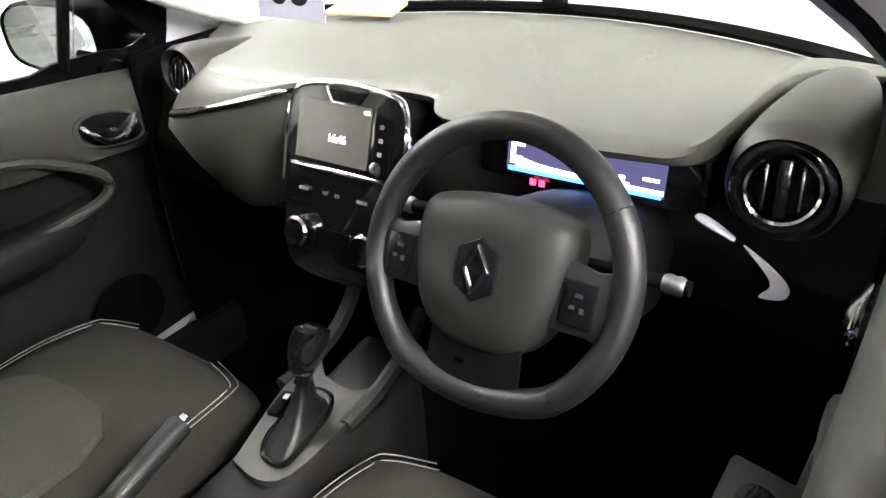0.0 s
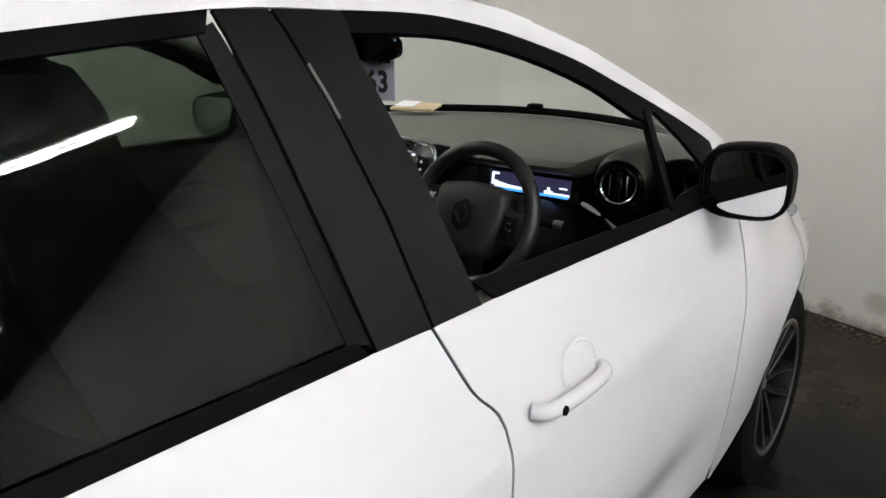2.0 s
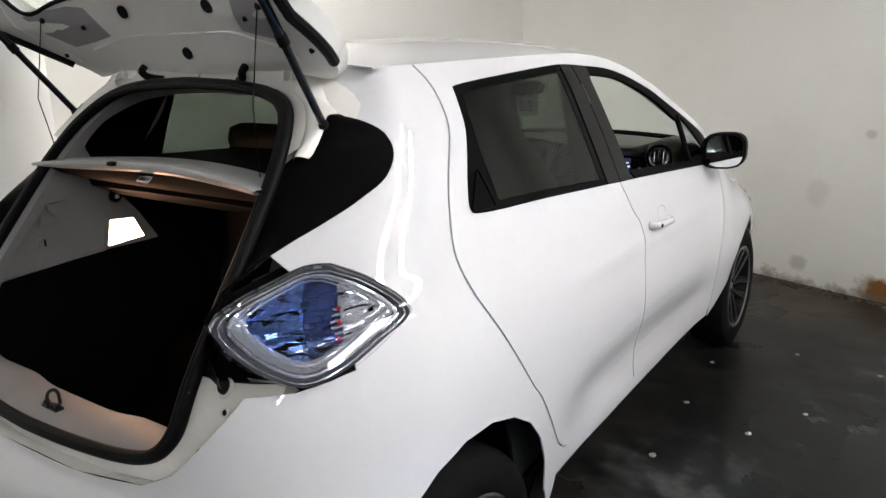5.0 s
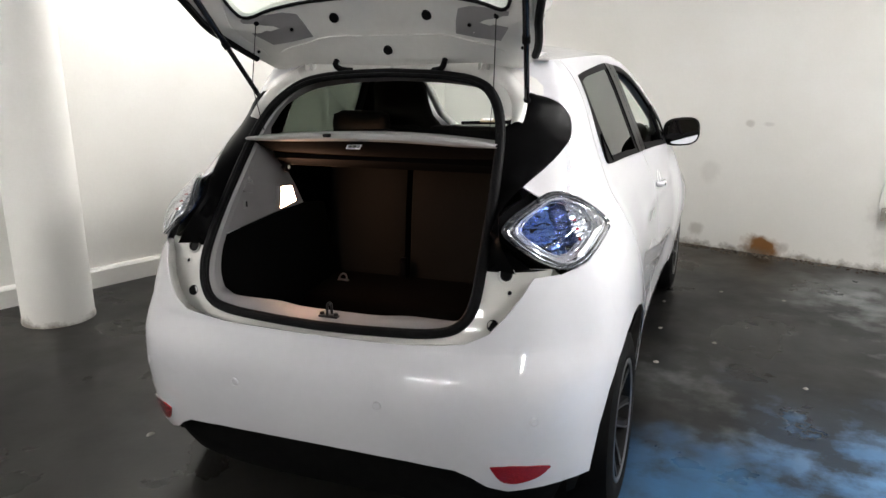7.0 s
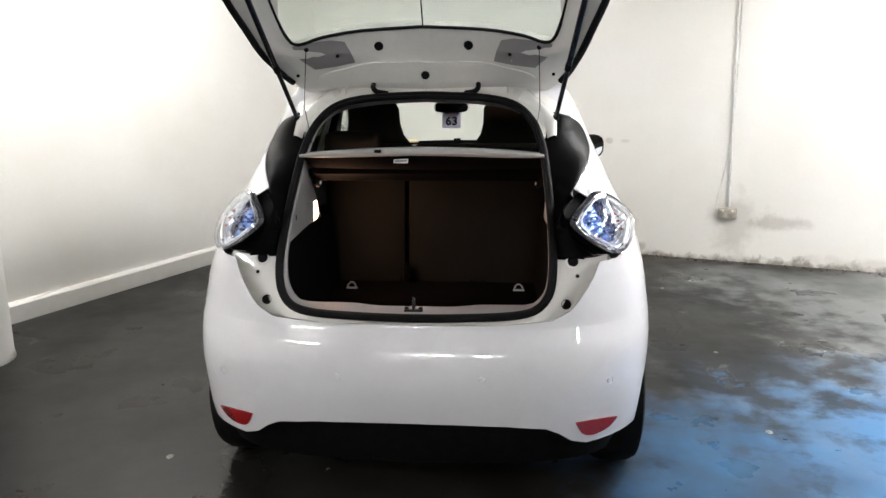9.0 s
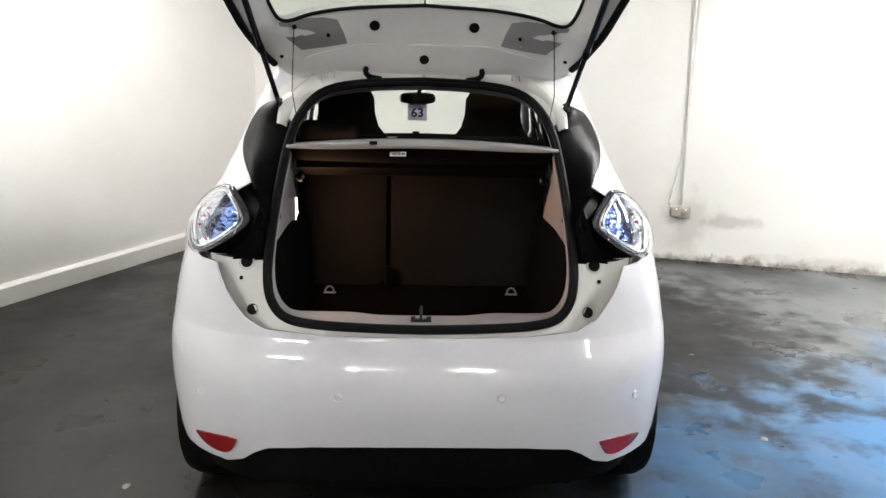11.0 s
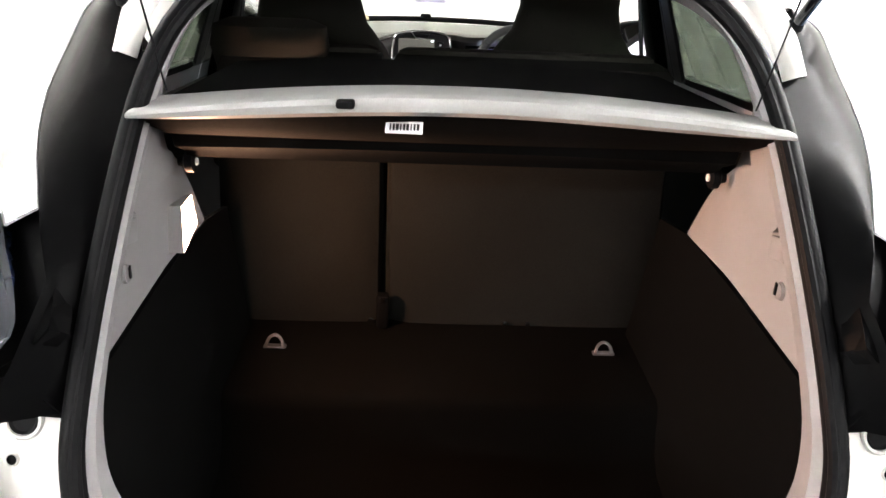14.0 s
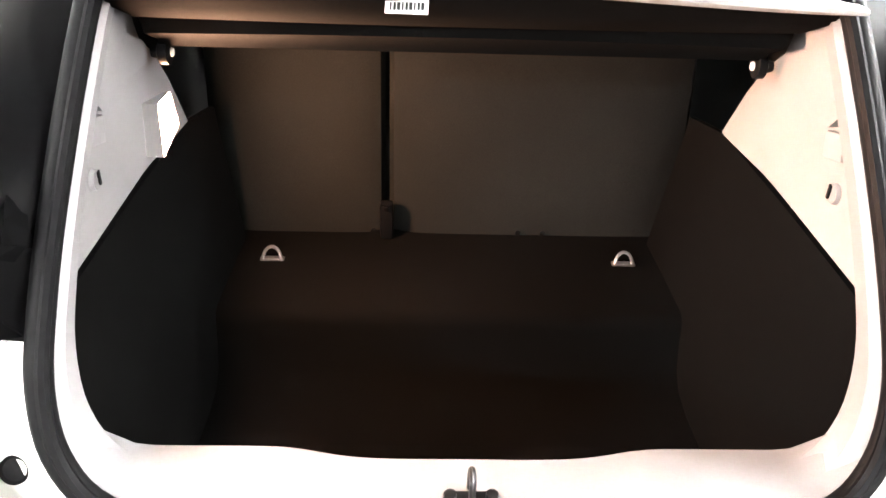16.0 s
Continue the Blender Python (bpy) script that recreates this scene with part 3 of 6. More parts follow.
for side in (1, -1):
    # quarter panel, from the door seam round the arch to lamp and roof
    groove = shift(SEAM_Q, -0.014) + shift(SEAM_Q[::-1], 0.006)
    panel("seam_groove", groove, PAINT, side, off=0.0085, t=0.002)
    panel("seam_groove", [(-.08, .70), (-.18, .89), (-.23, .89), (-.15, .70)], PAINT, side, off=0.0048, t=0.002)
    outline = shift(SEAM_Q, -0.008) + [(.47, .40), (.46, .24)] + REAR_ARCH[1:-4] + [(-.1275, .717), (-.2025, .88), (-.2025, .965), (-.14, .995), (-.11, 1.02), (-.13, 1.06), (-.24, 1.11), (-.30, 1.11)] + BLACKQ[3:] + [(-.36, 1.43), (-.40, 1.492), (0.0, 1.492)]
    panel("quarter_panel", outline, PAINT, side, step=0.04)
    # black lining inside the quarter panel
    panel("quarter_lining", [(-.06, 1.10), (-.06, 1.40), (.0, 1.45), (.10, 1.478), (.30, 1.478), (.318, 1.42), (.250, 1.25), (.195, 1.17), (.19, 1.10)], CARPET, side, off=0.03, t=0.006, step=0.08)
    # rear door
    door = panel("rear_door", SEAM_Q + [(.60, .388), (.9, .384), (1.122, .381)] + shift(SEAM_D[::-1], -0.003) + [p for p in BELT[::-1] if p[0] < 1.10] + BACK[1:] + [(.31, 1.492)], PAINT, side)
    panel("inner_trim", [(.30, .40), (.14, .9), (.2, 1.12), (1.12, 1.06), (1.12, .40)], DASH_DARK, side, door, off=0.055, t=0.01, step=0.15)
    # black frame of the rear window with the fixed quarter light
    glass_r = flat([(.352, 1.152), (.60, 1.137), (.99, 1.108)], 3) + flat([(.99, 1.108), (.976, 1.228), (.961, 1.35), (.948, 1.446)], 3)[1:] + flat([(.948, 1.446), (.62, 1.434), (.46, 1.427), (.380, 1.416)], 3)[1:] + [(.364, 1.39), (.356, 1.30)]
    frame_low = [p for p in BELT if p[0] < 0.99] + [(1.004, 1.089), (.99, 1.108), (.60, 1.137), (.352, 1.152)]
    frame_back = [(.352, 1.152), (.345, 1.1318)] + BACK + [(.370, 1.4375), (.380, 1.416), (.364, 1.39), (.356, 1.30)]
    panel("belt_trim", frame_low, TRIM, side, door, off=-0.001, t=0.006)
    panel("window_frame", frame_back, TRIM, side, door, off=-0.001, t=0.006)
    panel("window_header", [(.370, 1.4375), (.386, 1.440)] + [p for p in HEAD if .40 < p[0] < .96] + [(.964, 1.468), (.948, 1.446), (.62, 1.434), (.46, 1.427), (.380, 1.416)], TRIM, side, door, off=-0.001, t=0.006)
    panel("window_glass", glass_r, TINT, side, door, off=0.006, t=0.003, step=0.09, label="tinted rear window glass")
    panel("window_channel", [(.982, 1.107), (.968, 1.228), (.953, 1.35), (.940, 1.447), (.966, 1.455), (.985, 1.35), (1.002, 1.228), (1.022, 1.092)], RUBBER, side, door, off=0.0045, t=0.004)
    ql = flat([(.295, 1.231), (.307, 1.229), (.320, 1.156), (.308, 1.141), (.233, 1.148), (.223, 1.158), (.295, 1.231)], 3)[:-1]
    panel("handle_recess", ql, TRIM, side, door, off=-0.004, t=0.003, step=0.03, label="hidden door handle in the window frame")
    rim = [body(u, z, -0.006) for u, z in ql]
    part("handle_rim", tube([Vector((side * p.x, p.y, p.z)) for p in rim], 0.0035, 6, True), TRIM, door)
    # pillar film between the windows, in two strips
    panel("pillar_cover", [(1.016, 1.088), (.999, 1.228), (.984, 1.35), (.970, 1.453), (.969, 1.468), (1.041, 1.4645), (1.067, 1.365), (1.0955, 1.223), (1.1085, 1.10), (1.1115, 1.080)], FILM, side, door, off=-0.002, t=0.006, label="satin black pillar film")
    # a lamp's glint on the pillar seam, modelled as a thin pale bar
    glint_run = [Vector((side * (side_x(y, z) + .001), y, z)) for y, z in ((1.0635, 1.402), (1.0745, 1.365), (1.0805, 1.338))]
    part("seam_glint", tube(glint_run, .0026, 6), DASH, door)
    # front door
    fdoor = panel("front_door", shift(SEAM_D, 0.003) + [(1.4, .378), (2.0, .381)] + shift(SEAM_W[::-1], -0.004) + [p for p in BELT[::-1] if p[0] > 1.115], PAINT, side)
    panel("inner_trim", [(1.13, .40), (1.13, 1.06), (1.2, 1.045), (1.9, .998), (2.04, .975), (2.04, .40)], DASH_DARK, side, fdoor, off=0.05, t=0.012, step=0.12)
    rows = []
    for off, dz in ((.012, -.004), (.020, .006), (.034, .006), (.058, -.012), (.066, -.04), (.067, -.09), (.064, -.13), (.052, -.15)):
        rows.append([Vector((side * (side_x(y, 1.05) - off), y, table((1.13, 1.19, 1.49, 1.93, 2.02), (1.080, 1.076, 1.056, 1.023, 1.017), y) + dz)) for y in [1.14 + .93 * k / 18 for k in range(19)]])
    part("door_top_trim", loft(rows, False, False), CONSOLE, fdoor, "grey-green plastic door top")
    panel("pillar_cover", [(1.117, 1.080), (1.1145, 1.10), (1.1015, 1.223), (1.073, 1.365), (1.047, 1.464)] + [(1.10, 1.4605), (1.150, 1.456), (1.146, 1.40), (1.159, 1.345), (1.184, 1.24), (1.208, 1.105), (1.215, 1.074)], FILM, side, fdoor, off=-0.002, t=0.006, label="satin black pillar film")
    panel("belt_trim", [p for p in BELT if p[0] > 1.205] + [(2.03, 1.055), (1.99, 1.066), (1.872, 1.068), (1.826, 1.057), (1.5, 1.083), (1.212, 1.106)], TRIM, side, fdoor, off=-0.001, t=0.006)
    top = [p for p in HEAD if p[0] > 1.14]
    fw = .0 if side > 0 else .055
    inner_edge = flat([(1.885 + fw, 1.226 - fw * .4), (1.845, 1.218), (1.80, 1.230), (1.69, 1.293), (1.56, 1.347), (1.45, 1.383), (1.345, 1.409), (1.245, 1.422), (1.143, 1.430)], 2)
    panel("window_header", top + [(2.125, 1.02), (2.045, 1.0145), (2.034 + fw, 1.055), (2.022 + fw, 1.096 - fw * .3), (1.96 + fw, 1.160 - fw * .4)] + inner_edge, TRIM, side, fdoor, off=-0.001, t=0.012, step=0.04)
    part("divider", tube([Vector((side * side_x(1.848, 1.235), 1.845 + fw, 1.235 - fw * .4)), Vector((side * (side_x(1.842, 1.055) - .002), 1.822 + fw * 1.3, 1.05))], 0.0115, 8), TRIM, fdoor)
    panel("quarter_light", [(1.868 + fw, 1.225 - fw * .4), (1.885 + fw, 1.226 - fw * .4), (1.96 + fw, 1.160 - fw * .4), (2.022 + fw, 1.096 - fw * .3), (1.99 + fw, 1.062), (1.862 + fw, 1.062)], CLEAR, side, fdoor, off=0.003, t=0.003, step=0.08)
    if side < 0:
        panel("window_glass", [(1.21, 1.09), (1.16, 1.345), (1.146, 1.428)] + inner_edge[::-1][:-3] + [(1.84 + fw, 1.05), (1.5, 1.07)], CLEAR, side, fdoor, off=0.006, t=0.003, step=0.1)
    # front wing with the arch, sill, bumper corner
    panel("front_wing", shift(SEAM_W, 0.002) + [(2.02, .335)] + [p for p in FRONT_ARCH[::-1][2:-3] if p[1] > .335] + [(2.99, .5), (2.99, .73), (2.6, .85), (2.3, .95)], PAINT, side)
    panel("sill", [(.462, .335), (.476, .405), (.53, .393), (.9, .378), (1.4, .372), (2.016, .375), (2.016, .335), (1.4, .325), (.9, .322)], PAINT, side, off=0.006)
    # inset black strip standing in for the shade under the sill
    panel("sill_shade", [(.44, .19), (.44, .345), (2.02, .345), (2.02, .19)], DARK, side, off=0.05, t=0.01, step=0.2)
    panel("front_bumper", [(2.995, .22), (2.995, .71), (3.4, .70), (4.0, .69), (4.0, .20)], PAINT, side, step=0.06)
    # roof rail above the windows
    outline = [(.305, 1.4925), (.337, 1.433)] + [p for p in HEAD if p[0] > .345] + [(2.13, 1.02), (2.3, .97), (2.45, .93), (2.62, .90)] + [(y, rail(y)) for y in (2.62, 2.45, 2.3, 2.1, 1.9, 1.7, 1.5, 1.3, 1.1, .8, .5)]
    panel("roof_rail", outline, PAINT, side, off=0.0)
    # wheel-arch liners
    for cy in (0.0, 2.588):
        rings = [[Vector((side * x, cy + 0.392 * math.cos(radians(a)), 0.325 + 0.392 * math.sin(radians(a)))) for a in range(-20, 201, 10)] for x in (0.50, 0.72)]
        bm = loft(rings, False, False)
        part("wheel_arch_liner", bm, DARK, car)
        part("arch_wall", rbox((side * 0.50, cy, 0.45), (0.02, 0.8, 0.6), 0), DARK, car)

# rear bumper: one piece round the tail
half = [(-.85, .735), (-.64, .737), (-.52, .748), (-.475, .775), (-.438, .822), (-.40, .87), (-.366, .915), (-.30, .915), (-.2025, .935)] + [(-.2025, .88), (-.1275, .717)] + REAR_ARCH[-5:-2] + [(-.235, .305), (-.30, .318), (-.38, .318), (-.43, .315), (-.47, .335), (-.50, .368), (-.53, .390), (-.62, .404), (-.72, .408), (-.85, .409)]


def tail_skin(off):
    def f(u, z):
        return body(u, z, off)
    return f


mirror = [(-1.7 - u, z) for u, z in half][::-1]
bm = sheet([half, mirror], tail_skin(0.0), 0.004, 0.04, lambda p: Vector((p.x, p.y - 0.3, 0)))
bumper = part("rear_bumper", bm, PAINT, car)
# dark valance below, underbody and boot floor pan
low = [(-.85, .42), (-.62, .415), (-.5, .40), (-.44, .34), (-.3, .33), (-.2, .28), (-.2, .20), (-.5, .22), (-.85, .22)]
bm = sheet([low, [(-1.7 - u, z) for u, z in low][::-1]], tail_skin(0.03), 0.01, 0.06, lambda p: Vector((p.x, p.y - 0.3, 0)))
part("valance", bm, DARK, bumper, "black lower bumper insert")
part("underbody", rbox((0, 1.4, 0.23), (1.30, 3.6, 0.06), 0.02), DARK, car)
for side in (1, -1):
    refl = flat([(-.466, .404), (-.43, .405), (-.39, .400), (-.352, .390), (-.352, .382), (-.372, .360), (-.40, .347), (-.426, .345), (-.448, .360), (-.466, .404)], 3)[:-1]
    bm = sheet([[(u, z) for u, z in refl]], skin(side, -0.003), 0.006, 0.02, out_side)
    part("reflector", bm, LAMPRED, bumper, "red rear reflector")
    for u, z in ((-.678, .571), (-.387, .542)):
        p, q = body(u, z), body(u + 0.01, z)
        nrm = Vector((-(q.y - p.y), (q.x - p.x), 0)).normalized()
        nrm = nrm if nrm.dot(Vector((p.x, p.y - .3, 0))) > 0 else -nrm
        m = upright((side * p.x, p.y, p.z), Vector((0, 0, 1)).cross(Vector((side * nrm.x, nrm.y, 0))), (0, 0, 1))
        part("parking_sensor", lathe([(0.0, 0.0035), (0.009, 0.003), (0.0105, 0.001), (0.0115, 0.001), (0.0125, 0.003), (0.013, 0.0)], m, 20), PAINT, bumper)


# roof
def roof(s, y):
    z0, top = rail(y), table((.05, .5, 1.0, 1.35, 1.6), (1.512, 1.552, 1.562, 1.54, 1.487), y)
    x = side_x(max(y, YC), z0)
    return Vector((s * x, y, z0 + (top - z0) * (1 - abs(s) ** 2.2)))


ROOF_FRONT = 1.56
bm = sheet([[(-1, .085), (1, .085), (1, 1.2), (1, ROOF_FRONT), (-1, ROOF_FRONT), (-1, 1.2)]], roof, 0.004, 0.06, lambda p: Vector((0, 0, 1)))
part("roof_panel", bm, PAINT, car)
bm = sheet([[(-.97, .12), (.97, .12), (.97, ROOF_FRONT), (-.97, ROOF_FRONT)]], lambda s, y: roof(s, y) - Vector((0, 0, 0.03)), 0.006, 0.12, lambda p: Vector((0, 0, -1)))
part("headlining", bm, LINER, car, "pale grey headlining")


# windscreen and bonnet
def screen_pt(s, v):
    """v: 0 at the roof, 1 at the scuttle."""
    y = ROOF_FRONT + 0.005 + (2.62 - ROOF_FRONT) * v
    z0 = rail(y)
    x = side_x(y, z0) - 0.004
    crown = 0.07 * (1 - 0.3 * v)
    return Vector((s * x, y + crown * (1 - s * s) * 1.0 * v, z0 + table((0, .5, .8, .9, 1), (.05, .11, .13, .12, .04), v) * (1 - abs(s) ** 2.2)))


bm = sheet([[(-1, 0), (1, 0), (1, 1), (-1, 1)]], screen_pt, 0.004, 0.1, lambda p: Vector((0, 1, 1)))
ws = part("windscreen", bm, SCREENGLASS, car, "clear windscreen")
ws.visible_shadow = False


def bonnet(s, y):
    edge = table((2.3, 2.6, 3.0, 3.35), (.945, .845, .725, .60), y)
    x = side_x(min(y, 3.0), edge) * (1.0 if y < 3.0 else 1 - 0.9 * (y - 3.0) ** 2)
    return Vector((s * x, y, edge + 0.055 * (1 - abs(s) ** 2.4)))


bm = sheet([[(-1, 2.3), (1, 2.3), (1, 3.36), (-1, 3.36)]], bonnet, 0.004, 0.1, lambda p: Vector((0, 0, 1)))
part("bonnet", bm, PAINT, car)

# ---- the open tail: jamb, seal, pillars ----
OPEN_HALF = [(0, .742), (.20, .744), (.34, .748), (.415, .765), (.455, .81), (.468, .88), (.468, .96), (.464, 1.05), (.455, 1.16), (.437, 1.28), (.40, 1.365), (.33, 1.422), (.20, 1.447), (0, 1.456)]
JZ, JY = (.60, .70, .775, .91, 1.14, 1.33, 1.45, 1.55), (-.56, -.55, -.53, -.478, -.30, -.135, 0.0, .09)


def jamb(x, z):
    return Vector((x, table(JZ, JY, z) + 0.06 * (x / 0.5) ** 2, z))


OPEN_R = [(p.x, p.y) for p in spline([(a, b, 0) for a, b in OPEN_HALF], n=4)]
ring2 = OPEN_R + [(-x, z) for x, z in OPEN_R[::-1]][1:-1]
seal = joined(tube([jamb(x, z) + Vector((0, -0.012, 0)) for x, z in ring2], 0.0150, 10, True, up=(0, 1, 0)),
              tube([jamb(x * 0.985, 1.1 + (z - 1.1) * 0.985) + Vector((0, -0.020, 0)) for x, z in ring2], 0.008, 8, True, up=(0, 1, 0)))
part("boot_seal", seal, RUBBER, car, "black rubber seal round the boot opening")
# white jamb below the lamps
outer = [(0, .700), (.30, .702), (.43, .708), (.52, .722), (.575, .752), (.615, .80), (.642, .86), (.66, .925)]
inner = [p for p in OPEN_R if p[1] < .93]
polys = [outer + [(.467, .925)] + inner[::-1]]
polys.append([(-x, z) for x, z in polys[0]][::-1])
bm = sheet(polys, jamb, 0.004, 0.03, lambda p: Vector((0, -1, 0.2)))
jamb_ob = part("boot_jamb", bm, JAMB_PAINT, car, "white painted panel round the boot opening")
# gutter between jamb and bumper
rim_o = [Vector((s * p.x, p.y, p.z)) for s, seq in ((1, half[:8][::-1]), (-1, half[:8])) for p in [body(u, z, 0.003) for u, z in seq]]
rim_i = [jamb(s * x, z) for s, seq in ((1, outer[::-1]), (-1, outer)) for x, z in seq]
bm = loft([rim_o, [a.lerp(b, 0.5) - Vector((0, -0.02, 0.012)) for a, b in zip(rim_o, rim_i)], rim_i], False, False)
part("bumper_ledge", bm, JAMB_PAINT, jamb_ob)
for side in (1, -1):
    for x, z, r in ((.514, .774, .0165), (.537, .91, .0175), (.552, .862, .006)):
        p = jamb(side * x, z)
        m = upright(p + Vector((0, -0.006 if z > .9 else -0.001, 0)), (1, 0, 0), (0, 0.45, 1))
        part("grommet", lathe([(0.0, 0.001), (r * 0.8, 0.001), (r, 0.004), (r * 1.05, 0.0)], m, 20), RUBBER, jamb_ob)
        if r != .0165:
            part("grommet_ring", lathe([(r * 1.05, 0.0), (r * 1.1, 0.005), (r * 1.3, 0.005), (r * 1.45, 0.0)], m, 20), JAMB_PAINT, jamb_ob)
    # gloss black pillar trim between the seal and the quarter panel
    outs = [body(u, z, 0.002) + Vector((-.008, .012, 0)) for u, z in [(-.40, .925), (-.42, 1.0), (-.41, 1.08)]] + [body(u, z, 0.002) for u, z in BLACKQ[2:]]
    ins = [(.472, .925), (.474, .98), (.471, 1.05)]
    n = len(outs) - 3
    for i in range(n):
        z = 1.08 + (1.385 - 1.08) * i / (n - 1)
        ins.append((table([p[1] for p in OPEN_R[20:44]], [p[0] for p in OPEN_R[20:44]], z) + 0.008 if z < 1.3 else .45 + (z - 1.3) * .25, z))
    a_row = [Vector((side * p.x, p.y, p.z)) for p in outs]
    b_row = [jamb(side * x, z) for x, z in ins]
    rows = []
    for k in range(6):
        t = k / 5
        rows.append([a.lerp(b, t) + Vector((side * 0.02, -0.035, 0.01)) * math.sin(math.pi * t) * 0.6 * min(1.0, .05 + i * .3) for i, (a, b) in enumerate(zip(a_row, b_row))])
    part("rear_pillar_trim", loft(rows, False, False), PILLARTRIM, car, "black rear pillar trim")
# white header between the seal's top and the roof
tops = [p for p in OPEN_R if p[1] > 1.30]
for side in (1, -1):
    a_row = [jamb(side * (x + .004), z + .004) for x, z in tops]
    b_row = []
    for i, (x, z) in enumerate(tops):
        t = i / (len(tops) - 1)
        b_row.append(Vector((side * (0.535 * (1 - t ** 1.3)), 0.09 - 0.05 * (1 - t) ** 3, 1.487 - 0.10 * (1 - t) ** 4 + 0.024 * t)))
    rows = [[a.lerp(b, k / 4) + Vector((0, -0.012, 0.004)) * math.sin(math.pi * k / 4) for a, b in zip(a_row, b_row)] for k in range(5)]
    part("tail_header", loft(rows, False, False), JAMB_PAINT, car)

for side in (1, -1):
    a_row = [jamb(side * x, z) for x, z in ((.458, 1.300), (.452, 1.335), (.436, 1.368), (.402, 1.402), (.345, 1.430))]
    b_row = [jamb(side * .492, 1.305)] + [Vector((side * p.x, p.y, p.z)) for p in (body(-.288, 1.386, -.002), body(-.335, 1.420, -.002), body(-.375, 1.455, -.002), body(-.395, 1.485, -.002))]
    rows = [[a.lerp(b, k / 6) + Vector((side * .006, -.022, .010)) * math.sin(math.pi * k / 6) ** .7 for a, b in zip(a_row, b_row)] for k in range(7)]
    part("header_corner", loft([spline(r, n=3) for r in rows], False, False), JAMB_PAINT, car)
    part("hinge_plate", rbox((side * .478, -.045, 1.335), (.03, .05, .055), .006, (-38, 0, side * 8)), JAMB_PAINT, car)

# ---- tail lamps ----
LC = (-.255, 1.02)


def tuck(u, p):
    """The lamp's inner end lies flatter round the tail than the bumper."""
    w = min(1.0, max(0.0, (-.22 - u) / .19))
    return p + Vector((-.008 * w, .014 * w, 0))


def lamp_f(side, off, k=1.0):
    def f(u, z):
        uu = LC[0] + (u - LC[0]) * k
        p = tuck(uu, body(uu, LC[1] + (z - LC[1]) * k, off - .012))
        return Vector((side * p.x, p.y, p.z))
    return f


for side in (1, -1):
    lamp = part("tail_lamp", sheet([LAMP], lamp_f(side, 0.035, 1.06), 0.03, 0.05, out_side), TRIM, car, "clear diamond tail lamp with chrome rim and blue reflector")
    def ring(off, k):
        return [lamp_f(side, off, k)(u, z) for u, z in LAMP]

    part("rim", loft([ring(.002, 1.0), ring(-.012, .95), ring(-.006, .87), ring(.010, .81)], True, False), LAMPRIM, lamp, "clear smoked lamp rim")
    part("guide_and_glint", tube(ring(.000, .81), 0.0042, 6, True), SILVER, lamp, "white light guide")
    # thin silver line standing in for the glints on the rim
    part("guide_and_glint", tube(ring(-.008, .90), 0.0016, 6, True), SILVER, lamp)
    part("inner_rim", loft([ring(.010, .80), ring(.014, .74), ring(.040, .64)], True, False), SILVER, lamp)
    part("guide_and_glint", tube(ring(.020, .685), 0.0022, 6, True), SILVER, lamp)
    # faceted reflector: silvered towards the wing, blue towards the tail
    def cut(off, side=side):
        f = lamp_f(side, off, 0.70)

        def g(u, z):
            n = noise.noise(Vector((u * 260, z * 300, 3.7 * side)))
            return lamp_f(side, off + .007 * n, 0.70)(u, z)
        return g
    for mt, lo, hi in ((SILVER, -.185, 0.0), (LAMPDARK, -.275, -.185), (LAMPBLUE, -.5, -.275)):
        half_lamp = [(min(max(u, lo), hi), z) for u, z in LAMP]
        part("reflector", sheet([half_lamp], cut(.034), 0.004, 0.026, out_side, step_v=.015), mt, lamp, sharp=4)
    for i in range(6):
        z = .985 + .014 * i
        f = lamp_f(side, .016, .70)
        w = .05 - .006 * abs(i - 2.5)
        part("flute", tube([f(-.17 - w, z - .004), f(-.17, z), f(-.17 + w * .8, z + .004)], .0028, 6), SILVER, lamp)
    wedge = [(-.10, 1.02), (-.14, .998), (-.215, .952), (-.25, .942), (-.245, .962), (-.16, 1.012)]
    part("white_wedge", sheet([wedge], lamp_f(side, 0.0), 0.004, 0.03, out_side), ENAMEL, lamp, "white reflector wedge")
    for u, z in ((-.212, 1.045), (-.215, 1.022), (-.220, .996)):
        c = lamp_f(side, 0.008)(u, z)
        part("bulb", lathe([(0.0, 0.006), (0.0035, 0.005), (0.005, 0.0), (0.0, -0.01)], upright(c, (side * 0.8, 0.6, 0), (0, 0, 1)), 14), LAMPRED, lamp, "red bulb")

    def dome(u, z, side=side):
        r2 = min(1.0, ((u - LC[0]) / .16) ** 2 + ((z - LC[1]) / .10) ** 2)
        p = tuck(u, body(u, z, -.016 - .022 * (1 - r2)))
        return Vector((side * p.x, p.y, p.z))
    part("lens", sheet([LAMP], dome, 0.002, 0.02, out_side), LENS, lamp, "clear outer lens").visible_shadow = False
    # dark mounting wedge between lamp and pillar
    a_row = [tuck(u, body(u, z, 0.02)) for u, z in ((-.30, .92), (-.36, .93), (-.40, .98), (-.43, 1.035), (-.40, 1.08), (-.34, 1.105))]
    b_row = [jamb(x, z) + Vector((0, -.004, 0)) for x, z in ((.60, .918), (.53, .914), (.478, .918), (.478, 1.0), (.49, 1.06), (.52, 1.13))]
    part("lamp_bracket", loft([[Vector((side * p.x, p.y, p.z)) for p in a_row], [Vector((side * p.x, p.y, p.z)) for p in b_row]], False, False), TRIM, car)

# ---- wheels ----


